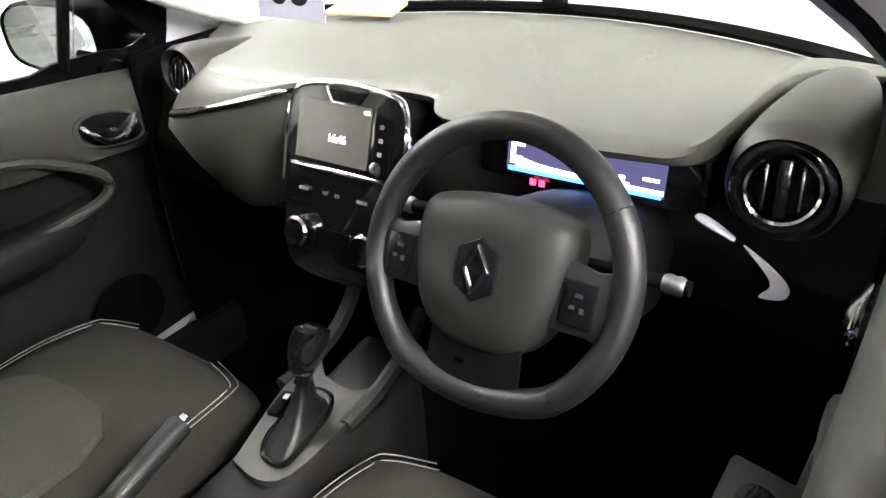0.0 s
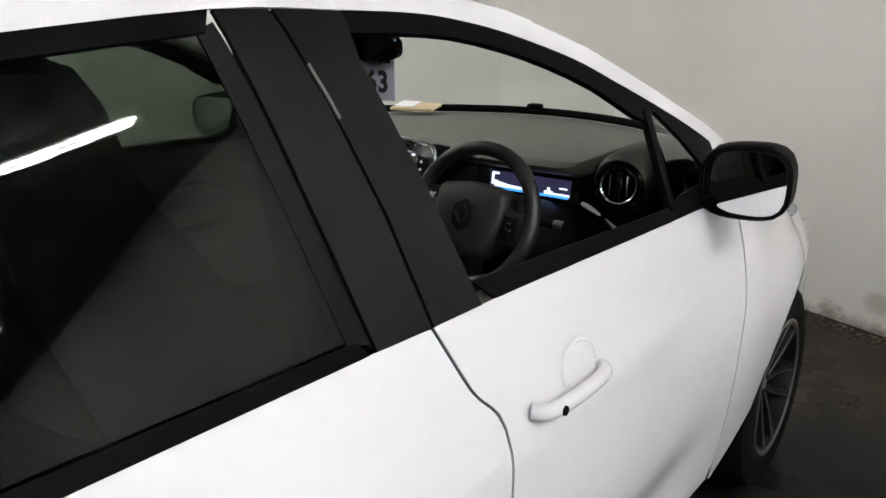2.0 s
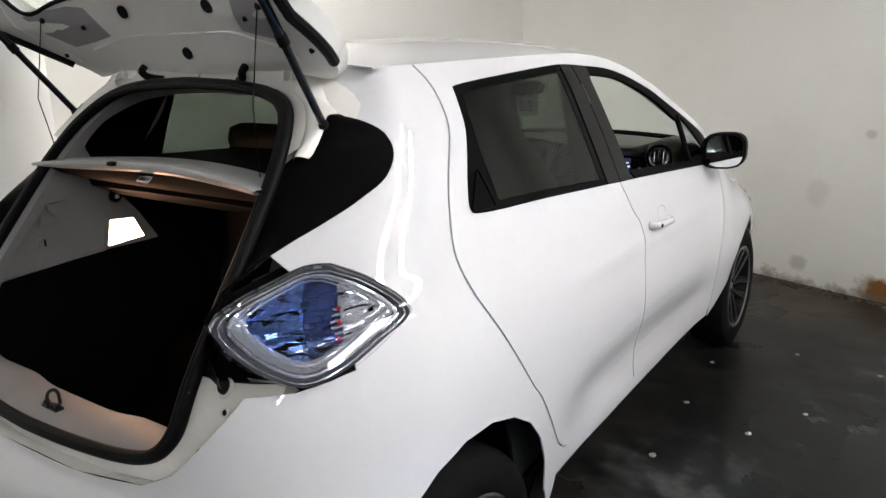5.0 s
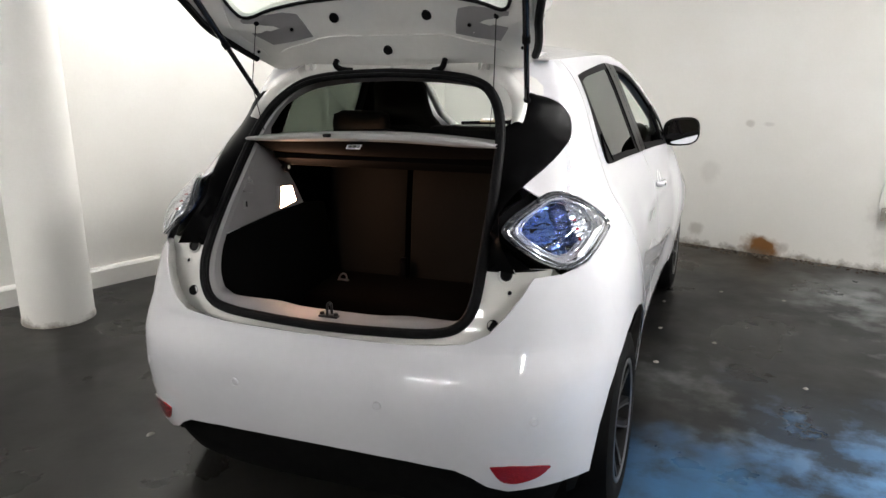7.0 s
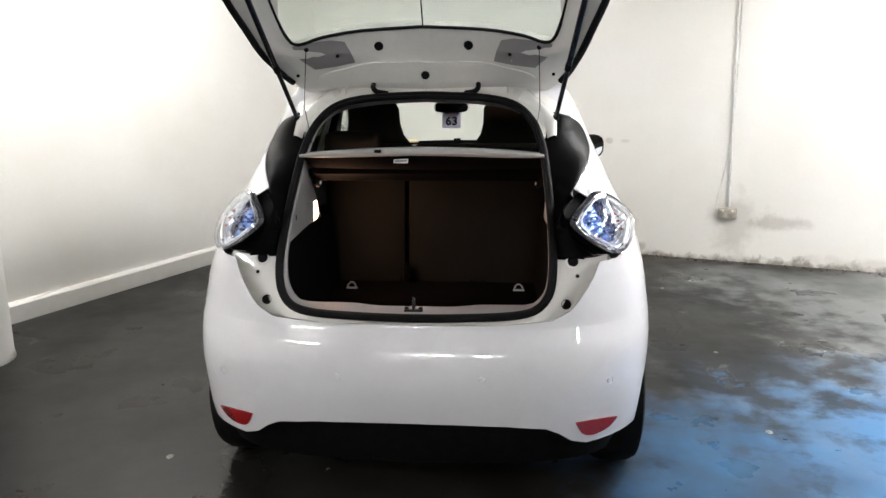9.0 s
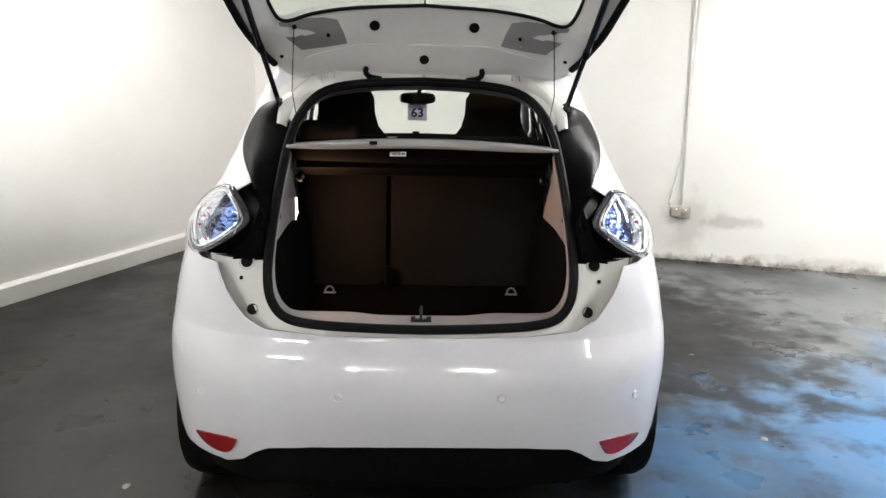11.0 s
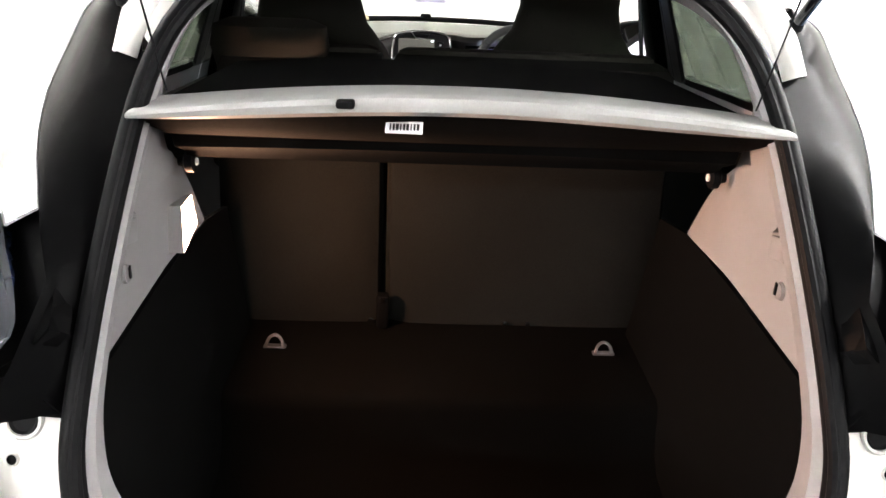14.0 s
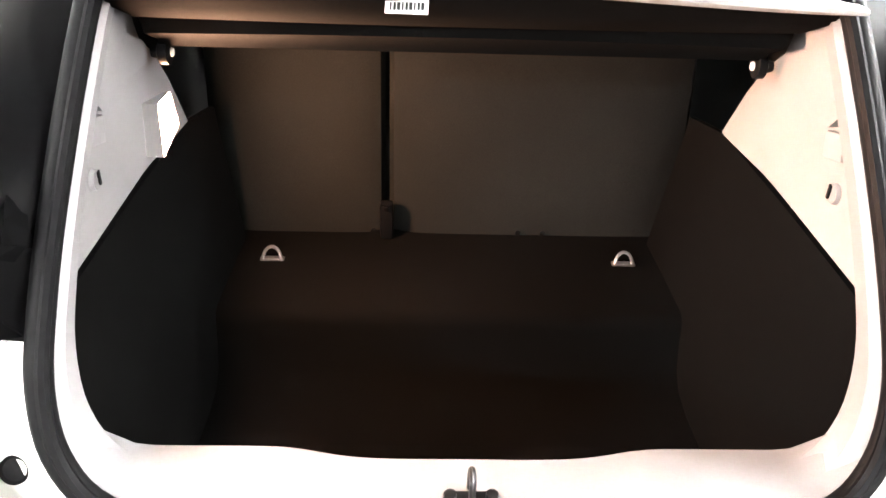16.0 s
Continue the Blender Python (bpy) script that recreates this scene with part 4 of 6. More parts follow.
def wheel(x, y, side):
    hub = upright((side * x, y, 0.312), (0, side, 0), (0, 0, 1))
    w = part("wheel", lathe([(.205, -.175), (.21, -.185), (.262, -.188), (.295, -.178), (.308, -.150), (.312, -.095), (.308, -.035), (.295, -.008), (.262, .004), (.215, 0.0), (.205, -.008)], hub, 64, True), TYRE, car, "black tyre on a dark alloy rim with machined spokes")
    part("rim", lathe([(.204, -.17), (.208, -.012), (.200, 0.0), (.192, -.004), (.188, -.03), (.18, -.14)], hub, 48), RIMBLACK, w)
    part("rim_lip", lathe([(.192, -.003), (.202, .002), (.209, 0.0), (.203, -.006)], hub, 48, True), ALLOY, w)
    part("brake_drum", lathe([(0.0, -.10), (.12, -.10), (.125, -.13), (0.0, -.14)], hub, 32), TYRE, w)
    part("hub", lathe([(0.0, -.042), (.022, -.043), (.03, -.048), (.045, -.06), (.05, -.08), (0.0, -.09)], hub, 24), RIMBLACK, w)
    part("cap", lathe([(0.0, -.036), (.017, -.037), (.02, -.044)], hub, 20), ALLOY, w)
    for k in range(5):
        for d in (-1, 1):
            a = radians(72 * k + 90 + d * 11)
            b = radians(72 * k + 90 + d * 24)
            r0, r1 = Vector((math.cos(a), math.sin(a), 0)), Vector((math.cos(b), math.sin(b), 0))
            t0, t1 = Vector((-r0.y, r0.x, 0)), Vector((-r1.y, r1.x, 0))
            rings = []
            for f, wd in ((0.035, .010), (.10, .012), (.16, .015), (.198, .020)):
                t = f / .198
                r, tt = r0.lerp(r1, t).normalized(), t0.lerp(t1, t).normalized()
                zt = -.046 + 0.040 * t
                rings.append([hub @ (r * f + tt * s * wd * k2 + Vector((0, 0, zz))) for s, k2, zz in ((-1, 1, zt - .03), (-1, .8, zt), (1, .8, zt), (1, 1, zt - .03))])
            part("spoke", loft(rings), RIMBLACK, w)
            edge = [[a.lerp(b, .06) + hub.to_3x3() @ Vector((0, 0, .0015)), a.lerp(b, .26) + hub.to_3x3() @ Vector((0, 0, .0015)), a.lerp(b, .26), a.lerp(b, .06)] for a, b in ((r4[1], r4[2]) for r4 in rings)]
            part("machined_edge", loft(edge), ALLOY, w)
    return w


for side in (1, -1):
    for y in (0.0, 2.588):
        wheel(0.80 if y else 0.83, y, side)

# ---- door mirrors and handles ----
for side in (1, -1):
    mx, my = (.01, .0) if side > 0 else (.03, .0)
    base = part("door_mirror", tube(spline([(side * .715, 1.985, 1.025), (side * (.755 + mx), 1.995 + my, 1.032), (side * (.79 + mx), 2.0 + my, 1.052)], n=3), [.028] * 7, 10, flat=0.7), TRIM, car, "black door mirror")
    rings = []
    lean = -.022 if side > 0 else -.046
    for y, k in ((1.945, .90), (1.955, 1.0), (2.0, 1.02), (2.04, .93), (2.07, .72), (2.083, .40), (2.086, .05)) if side > 0 else ((1.945, .90), (1.955, 1.0), (2.0, 1.03), (2.05, 1.0), (2.085, .86), (2.103, .5), (2.108, .05)):
        rings.append(oval((side * (.820 + mx - (y - 1.95) * .1), y + my, 1.084), (side * .096 * k, lean * k, .010 * k), (0, 0, .074 * k), 28, 3.2))
    part("housing", loft(rings, True, False), TRIM, base, "black mirror housing")
    face = oval((side * (.820 + mx), 1.956 + my, 1.084), (side * .088, lean * 1.12, .010), (0, 0, .066), 28, 3.2)
    rim_m = oval((side * (.820 + mx), 1.944 + my, 1.084), (side * .088, lean, .010), (0, 0, .067), 28, 3.2)
    part("backing", loft([rings[0], rim_m, face], True, False), TRIM, base)
    bm = bmesh.new()
    bm.faces.new([bm.verts.new(p) for p in face])
    part("mirror_glass", bm, MIRROR, base, "mirror glass")
    fd = [o for o in car.children if o.name.startswith("front_door")][0 if side > 0 else 1]
    # pull handle with lock and finger scoop
    p0 = [Vector((side * (side_x(y, z) + d), y, z)) for y, z, d in ((1.254, .908, .002), (1.266, .907, .020), (1.305, .904, .027), (1.385, .898, .027), (1.440, .892, .018), (1.458, .890, .002))]
    part("handle", tube(spline(p0, n=4), .0125, 10, flat=1.0), PAINT, fd, "white pull handle")
    part("lock", lathe([(0, .003), (.007, .003), (.008, 0)], upright(Vector((side * (side_x(1.287, .905) + .0365), 1.287, .905)), (0, side, 0), (0, 0, 1)), 14), TRIM, fd)
    scoop = [[Vector((side * (side_x(1.40 + r * math.cos(a), .912 + r * .75 * math.sin(a)) + h), 1.40 + r * math.cos(a), .915 + r * .8 * math.sin(a))) for a in [2 * math.pi * k / 24 for k in range(24)]] for r, h in ((.052, .0008), (.047, .003), (.044, .001), (.012, .0005))]
    part("handle_scoop", loft(scoop, True, True), PAINT, fd)

# ---- tailgate, swung up ----


def gate(x, h, off=0.0):
    z = 1.505 + h
    return Vector((x, 0.012 - 0.42 * h - 0.55 * h * h - 0.55 * x * x * max(0, min(1, h * 8 + .2)) - off, z + off * 0.45))


gl_half = [(0, .195), (.22, .182), (.36, .158), (.44, .132), (.475, .155), (.50, .25), (.51, .40), (.44, .47), (0, .49)]
out_half = [(0, .80), (.45, .79), (.60, .74), (.66, .60), (.665, .45), (.63, .28), (.595, .18), (.56, .09), (.525, .02), (.47, -.032), (.42, -.036), (.30, -.020), (0, -.028)]
gl = [(p.x, p.y) for p in spline([(a, b, 0) for a, b in gl_half], n=3)]
og = [(p.x, p.y) for p in spline([(a, b, 0) for a, b in out_half], n=3)]
polys = [og + gl]
polys.append([(-x, z) for x, z in polys[0]][::-1])
bm = sheet(polys, gate, 0.05, 0.05, lambda p: Vector((0, -1, -0.3)))
gate_ob = part("tailgate", bm, JAMB_PAINT, car, "raised white tailgate, seen from inside")
full = gl + [(-x, z) for x, z in gl[::-1]][1:-1]
bm = sheet([full], lambda x, h: gate(x, h, -0.03), 0.004, 0.08, lambda p: Vector((0, -1, -0.3)))
part("rear_window", bm, CLEAR, gate_ob, "pale green rear window").visible_shadow = False
for side in (1, -1):
    part("edge_seal", tube([gate(side * x, h, 0.004) for x, h in og if x > .49 and h < .76], 0.013, 8, up=(0, 1, 0)), RUBBER, gate_ob)
ridge = flat([(0, .066), (.20, .064), (.29, .045), (.36, .030), (.405, .012), (.40, -.004), (.30, -.010), (0, -.016)], 3)
bm = sheet([ridge + [(-x, h) for x, h in ridge[::-1]][1:-1]], lambda x, h: gate(x, h, 0.012), 0.014, 0.05, lambda p: Vector((0, -1, -0.3)))
part("pressed_ridge", bm, JAMB_PAINT, gate_ob)
for side in (1, -1):
    rib = flat([(.44, .36), (.47, .30), (.49, .20), (.50, .12), (.485, .05), (.46, .02), (.475, .0), (.515, .04), (.545, .12), (.565, .22), (.565, .36)], 3)
    part("pressed_rib", sheet([[(side * x, h) for x, h in rib]], lambda x, h: gate(x, h, 0.008), 0.01, 0.05, lambda p: Vector((0, -1, -0.3))), JAMB_PAINT, gate_ob)
part("window_seal", tube([gate(x, h, 0.002) for x, h in full], 0.006, 6, True, up=(0, 1, 0)), RUBBER, gate_ob)
part("wiper_line", tube([gate(0, .195, -.02), gate(0, .30, -.02), gate(.0, .48, -.02)], 0.0025, 6), TRIM, gate_ob)
for x, h, r in ((0, .019, .0155), (.166, .13, .0165), (-.166, .13, .0165), (.317, .094, .006), (-.317, .094, .006), (.478, .022, .006), (-.478, .022, .006)):
    m = upright(gate(x, h, 0.0125 if h < .02 and x == 0 else 0.009 if abs(x) > .45 else 0.0045 if abs(x) > .3 else 0.001), (1, 0, 0), (0, -.45, 1))
    part("grommet", lathe([(0.0, 0.003), (r * .85, 0.003), (r, 0.005), (r * 1.08, 0.0)], m, 20), RUBBER, gate_ob)
for side in (1, -1):
    # plastic corner covers beside the window
    tri = [(side * x, h) for x, h in ((.258, .070), (.268, .105), (.285, .142), (.33, .147), (.40, .138), (.465, .124), (.45, .080), (.41, .045), (.33, .056))]
    part("corner_cover", sheet([tri], lambda x, h: gate(x, h, 0.004), 0.006, 0.04, lambda p: Vector((0, -1, -0.3))), GREYTRIM, gate_ob)
    # hinge
    for dx in (-.014, .014):
        part("hinge", rbox((side * .325 + dx, 0.03, 1.49), (.006, .03, .055), .002), JAMB_PAINT, gate_ob)
    part("hinge_pin", tube([(side * .325 - .022, 0.022, 1.497), (side * .325 + .022, 0.022, 1.497)], .005, 8), STEEL, gate_ob)
    part("washer_pipe", tube(spline([(side * .20, .0, 1.497), (side * .20, -.012, 1.482), (side * .185, .0, 1.468), (side * .15, .02, 1.462)], n=4), .010, 8), RUBBER, gate_ob)
    # gas strut: body, rod, ends
    a, b, c = Vector((side * .491, -.048, 1.372)), Vector((side * .521, -.178, 1.549)), Vector((side * .567, -.385, 1.83))
    strut = part("gas_strut", tube([b, c], .0105, 12), GLOSS, car, "black gas strut")
    part("rod", tube([a, b], .0088, 10), GLOSS, strut)
    part("collar", tube([b - (c - b) * .02, b + (c - b) * .05], .0125, 12), RUBBER, strut)
    part("ball_joint", lathe([(0, .012), (.010, .008), (.012, 0), (.010, -.008), (0, -.012)], pose(*a), 12), RUBBER, strut)
    part("bracket", rbox((side * .493, -.040, 1.330), (.036, .014, .070), .004, (-32, 0, side * 6)), JAMB_PAINT, strut, "white painted strut bracket")
    # shelf cord
    part("lifting_cord", tube([gate(side * .42, .115, .006), (side * .425, -.185, 1.42), (side * .405, -.165, 1.268)], .0016, 5), RUBBER, gate_ob, "thin black shelf cord")
    part("cord_hook", lathe([(0, .004), (.008, .003), (.009, -.004)], upright(gate(side * .42, .115, .004), (1, 0, 0), (0, 0, 1)), 12), RUBBER, gate_ob)

# ---- boot ----
# light plastic side trims, carpet sides, floor, step, seat backs
for side in (1, -1):
    s = side
    # rim strip just inside the seal
    strip_out = [jamb(s * x, z) + Vector((0, .004, 0)) for x, z in OPEN_R[4:]]
    strip_in = [p + Vector((-s * .008 * min(1, abs(p.x) / .3), .06, -.030 * max(0.0, min(1.0, (p.z - 1.34) / .10)))) for p in strip_out]
    part("sill_trim", loft([strip_out, [a.lerp(b, .3) + Vector((-s * .012, 0, .0)) for a, b in zip(strip_out, strip_in)], strip_in], False, False), GREYTRIM, car, "light grey plastic boot rim trim")
    # upper side trim: a slanted grey panel with the pillar post
    # carpet wall below a slanting line
    slope = [(-.44, .44), (-.45, .775), (-.40, .868), (-.345, .930), (.02, .950), (.155, .955), (.30, .93), (.36, .62), (.36, .44)]
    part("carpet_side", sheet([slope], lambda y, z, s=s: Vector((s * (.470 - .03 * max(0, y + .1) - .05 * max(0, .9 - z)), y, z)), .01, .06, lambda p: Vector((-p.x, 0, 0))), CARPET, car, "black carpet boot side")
    grey = [(-.40, .872), (-.345, .934), (-.02, .9525), (.155, .954), (.100, 1.045), (.058, 1.098), (.01, 1.135), (-.02, 1.21), (-.055, 1.28), (-.08, 1.288), (-.205, 1.17), (-.28, 1.085)]
    trim = part("side_trim", sheet([grey], lambda y, z, s=s: Vector((s * (.475 - .05 * max(0, y + .05) - .03 * max(0, z - 1.1)), y, z)), .008, .05, lambda p: Vector((-p.x, 0, 0))), GREYTRIM, car, "light grey plastic boot side trim")
    # stepped pieces over the panel: the post beside the opening and the shelf rest
    def proud(d, s=s):
        return lambda y, z: Vector((s * (.475 - .05 * max(0, y + .05) - .03 * max(0, z - 1.1) - d), y, z))
    post = [(-.195, 1.128), (-.135, 1.130), (-.088, 1.170), (-.064, 1.225), (-.060, 1.276), (-.08, 1.284), (-.198, 1.166)]
    part("trim_post", sheet([post], proud(.024), .024, .03, lambda p: Vector((-p.x, 0, 0))), GREYTRIM, trim)
    rest = flat([(-.003, 1.102), (.002, 1.118), (-.006, 1.136), (-.089, 1.165), (-.135, 1.126), (-.190, 1.124), (-.172, 1.090), (-.110, 1.087), (-.078, 1.100), (-.003, 1.102)], 2)[:-1]
    part("trim_ledge", sheet([rest], proud(.012), .012, .03, lambda p: Vector((-p.x, 0, 0))), GREYTRIM, trim)
    part("knob", lathe([(0, .014), (.008, .013), (.010, .004), (.018, .0), (.018, -.012)], upright((s * .440, .004, 1.117), (0, s, 0), (0, 0, 1)), 16), RUBBER, trim, "black shelf pivot")
    part("knob_tip", lathe([(0, .016), (.006, .015), (.007, .012)], upright((s * .437, .004, 1.117), (0, -s, 0), (0, 0, 1)), 12), ENAMEL, trim)
    for y, z, r in ((-.272, 1.035, .014), (-.215, 1.015, .012)):
        m = upright((s * (.474), y, z), (0, -s, 0), (0, 0, 1))
        part("trim_plug", lathe([(0, .002), (r * .7, .003), (r, .005), (r * 1.2, .0)], m, 18), GREYTRIM, trim)
        if r < .013:
            part("plug_slot", rbox((s * .4695, y + .008, z), (.003, .006, .020), .001), RUBBER, trim)
    # tie-down eye
    ring = [Vector((s * .37 + .018 * math.cos(a), .272 + .010 * math.sin(a), .612 + .022 * math.sin(a))) for a in [math.pi * (k / 14) for k in range(15)]]
    eye = joined(tube([ring[0] + Vector((0, 0, -.008))] + ring + [ring[-1] + Vector((0, 0, -.008))], .0036, 8), rbox((s * .37, .276, .609), (.050, .014, .006), .002))
    part("tie_down_eye", eye, SATIN, car, "chrome tie-down eye")
# boot lamp in the passenger-side trim
LQ = ((-.014, 1.044), (.072, 1.035), (.103, .970), (-.030, .967))
LQ_UP = [Vector((-.4725 + .05 * max(0, y + .05) + .16 * (.104 - y), y, z)) for y, z in LQ]
lamp_frame = part("boot_lamp", loft([[Vector((-.478 + .05 * max(0, y + .05), y, z)) for y, z in LQ], [p + Vector((.002, 0, 0)) for p in LQ_UP]], True, False), GREYTRIM, car, "warm boot lamp, lit, in a pale plastic frame")
mid = sum(LQ_UP, Vector()) / 4
part("diffuser", loft([[mid + (p - mid) * .97 + Vector((d, 0, 0)) for p in LQ_UP] for d in (-.001, 0)]), BOOTLAMP, lamp_frame, "glowing warm diffuser")
for s in (-1, 1):
    part("blank_cover", rbox((s * .471, -.190, 1.071), (.010, .048, .036), .003, (-13, 0, 0)), GREYTRIM, car)
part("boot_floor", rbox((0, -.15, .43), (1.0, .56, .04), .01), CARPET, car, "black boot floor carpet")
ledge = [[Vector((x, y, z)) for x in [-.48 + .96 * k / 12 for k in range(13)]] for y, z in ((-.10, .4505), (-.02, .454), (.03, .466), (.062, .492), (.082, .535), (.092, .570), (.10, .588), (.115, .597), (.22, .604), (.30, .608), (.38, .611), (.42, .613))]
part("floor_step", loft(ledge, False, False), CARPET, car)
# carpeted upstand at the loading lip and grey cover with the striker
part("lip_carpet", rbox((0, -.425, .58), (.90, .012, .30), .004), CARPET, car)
cover_rows = []
XC = [-.45 + .90 * k / 40 for k in range(41)]
for t in (0, .12, .3, .6, .9, 1.0, 1.05):
    row = []
    for x in XC:
        zs = table([0, .34, .415, .45], [.740, .746, .765, .80], abs(x))
        ys = jamb(x, zs).y - .004
        dip = math.exp(-(x / .19) ** 6)
        ye, ze = -.402 - .014 * dip, .748 - .006 * dip + .03 * max(0, abs(x) - .40) / .05
        bulge = .014 * math.sin(math.pi * min(t, 1)) * (1 - .5 * dip)
        row.append(Vector((x, ys + (ye - ys) * min(t, 1), zs + (ze - zs) * min(t, 1) + bulge - (.05 if t > 1 else 0))))
    cover_rows.append(row)
sill = part("sill_cover", loft(cover_rows, False, False), GREYTRIM, car, "light grey plastic loading-sill cover")
part("latch_striker", joined(rbox((0, -.486, .750), (.064, .022, .008), .003), tube(spline([(0, -.496, .750), (0, -.494, .782), (0, -.482, .790), (0, -.470, .780), (0, -.468, .750)], n=4), .0042, 8),
                             lathe([(0, .008), (.007, .006), (.008, 0)], pose(-.024, -.486, .755), 12), lathe([(0, .008), (.007, .006), (.008, 0)], pose(.024, -.486, .755), 12)), RIMBLACK, sill, "dark steel latch striker")

# rear seat backs, split one to two, as a carpeted wall


def seatback(x0, x1):
    rows = []
    for z, y, k in ((.595, .405, .97), (.607, .395, 1), (.90, .430, 1), (1.12, .468, 1), (1.19, .485, .99), (1.205, .50, .96)):
        c = Vector(((x0 + x1) / 2, y + .07, z))
        rows.append(oval(c, ((x1 - x0) / 2 * k, 0, 0), (0, .075, 0), 36, 7))
    return loft(rows)


for x0, x1 in ((-.515, -.142), (-.132, .515)):
    sb = part("rear_seat_back", seatback(x0, x1), SEATCARPET, car, "upright rear seat back, carpeted behind")
    part("seat_face", rbox(((x0 + x1) / 2, .585, .95), (x1 - x0 - .02, .06, .55), .03, (-12, 0, 0)), FABRIC, sb)
    for x in ((-.40,) if x0 < -.3 else ()):
        hr = part("head_restraint", loft([oval((x, .55 + dy, z), (w, 0, 0), (0, d, 0), 24, 3) for z, w, d, dy in ((1.165, .09, .03, 0), (1.175, .120, .045, 0), (1.225, .132, .055, .0), (1.268, .125, .048, .005), (1.282, .09, .02, .008))]), FABRIC, sb, "black head restraint")
part("seat_split_latch", joined(rbox((-.135, .372, .655), (.028, .03, .085), .006), rbox((-.135, .354, .69), (.012, .008, .012), .003)), TRIM, car)
for x in (-.165, .155, .210, .490):
    part("seat_bolt", lathe([(0, .004), (.006, .003), (.007, 0)], upright((x, .384, .622), (1, 0, 0), (0, 0, 1)), 10), CHROME, car)
part("rear_bench", rbox((0, .82, .50), (1.1, .48, .22), .06, (6, 0, 0), 3), FABRIC, car, "rear bench cushion")

# parcel shelf, resting on the side trims
shelf = thing("parcel_shelf", "grey parcel shelf with dark underside across the boot", "shelf")


def lip_y(x):
    return -.135 - .08 * (x / .443) ** 2


def shelf_top(x, y):
    return Vector((x, y, 1.262 - .014 * (x / .44) ** 2 - .012 * max(0, y - lip_y(x))))


XL = [-.443 + .886 * k / 32 for k in range(33)]
band = []
for dy, dz in ((.02, -.022), (.004, -.026), (-.006, -.018), (-.008, -.006), (-.004, .002), (.006, .005), (.03, .003), (.10, .0), (.112, -.004), (.114, -.014)):
    band.append([shelf_top(x, lip_y(x)) + Vector((0, dy, dz * (1 - .65 * (x / .44) ** 4) * .95)) for x in XL])
part("front_lip", loft(band, False, False), SHELF, shelf, "pale grey rounded shelf edge")
deck = [[shelf_top(x, lip_y(x) + .11 + t * (.42 - lip_y(x) - .11)) - Vector((0, 0, .01 + .02 * t)) for x in XL] for t in (0, .15, .3, .6, 1)]
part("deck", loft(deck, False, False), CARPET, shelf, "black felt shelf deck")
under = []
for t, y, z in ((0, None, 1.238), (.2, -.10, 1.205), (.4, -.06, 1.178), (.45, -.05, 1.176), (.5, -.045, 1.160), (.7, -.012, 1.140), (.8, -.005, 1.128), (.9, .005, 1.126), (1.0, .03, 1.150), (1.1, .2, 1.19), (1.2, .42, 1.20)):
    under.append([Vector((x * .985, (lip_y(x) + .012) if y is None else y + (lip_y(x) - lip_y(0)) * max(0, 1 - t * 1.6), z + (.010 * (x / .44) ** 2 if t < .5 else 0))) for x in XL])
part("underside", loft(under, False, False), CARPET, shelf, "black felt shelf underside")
stick = part("shelf_sticker", rbox((-.084, -.122, 1.217), (.054, .0015, .021), 0, (-50, 0, -3)), PAPER, shelf, "small white printed sticker")
for k in range(9):
    part("print_bar", rbox((-.084 - .02 + k * .005, -.1228, 1.2178), (.002 + .001 * (k % 3), .0012, .011), 0, (-50, 0, -3)), INK, stick)
part("cord_catch", rbox((-.165, -.155, 1.256), (.026, .022, .012), .004), RUBBER, shelf)

# ---- cabin ----
# front seats with one-piece backs




for x, lab in ((.325, "charcoal fabric driver's seat"), (-.352, "charcoal fabric passenger seat")):
    cush = loft([oval((x, y, z), (w, 0, 0), (0, 0, h), 32, 3.2) for y, z, w, h in ((1.05, .55, .20, .08), (1.09, .547, .235, .095), (1.35, .556, .245, .100), (1.60, .573, .240, .096), (1.70, .577, .225, .085), (1.738, .572, .205, .062), (1.752, .565, .17, .03))])
    st = part("front_seat", cush, FABRIC, car, lab)
    ins = sheet([[(-.135, 1.12), (.135, 1.12), (.142, 1.46), (.125, 1.515), (.085, 1.542), (0, 1.552), (-.085, 1.542), (-.125, 1.515), (-.142, 1.46)]], lambda u, v, x=x: Vector((x + u, v, .661 + .045 * (v - 1.3) + .004 * (u / .14) ** 2)), .02, .05, lambda p: Vector((0, 0, 1)))
    part("seat_insert", ins, FABRIC2, st)
    for dx, dy in ((0, 0), (.010, .008)):
        for sg in (-1, 1):
            run = spline([(x + sg * (px + dx), py + dy, pz) for px, py, pz in ((.204, 1.30, .6335), (.205, 1.48, .6445), (.200, 1.60, .6500), (.186, 1.69, .6440), (.165, 1.715, .6400), (.10, 1.732, .6420))], n=5)
            part("seat_stitching", tube(run, .0009, 5), THREAD, st, "pale double stitching")
    backr = loft([oval((x, y, z), (w, 0, 0), (0, d, 0), 36, 3.0) for z, y, w, d in ((.60, 1.08, .19, .06), (.66, 1.055, .235, .085), (.80, 1.02, .25, .095), (.98, .965, .25, .09), (1.10, .93, .235, .08), (1.18, .905, .19, .07), (1.24, .888, .145, .06), (1.30, .872, .13, .055), (1.37, .858, .128, .05), (1.41, .85, .105, .04), (1.425, .847, .05, .02))])
    part("backrest", backr, FABRIC, st, "high one-piece backrest with built-in head restraint")
    part("seat_base", rbox((x, 1.3, .40), (.40, .48, .16), .03), DARK, st)
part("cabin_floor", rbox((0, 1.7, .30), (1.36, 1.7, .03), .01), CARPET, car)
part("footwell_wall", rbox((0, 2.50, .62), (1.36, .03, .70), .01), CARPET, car)
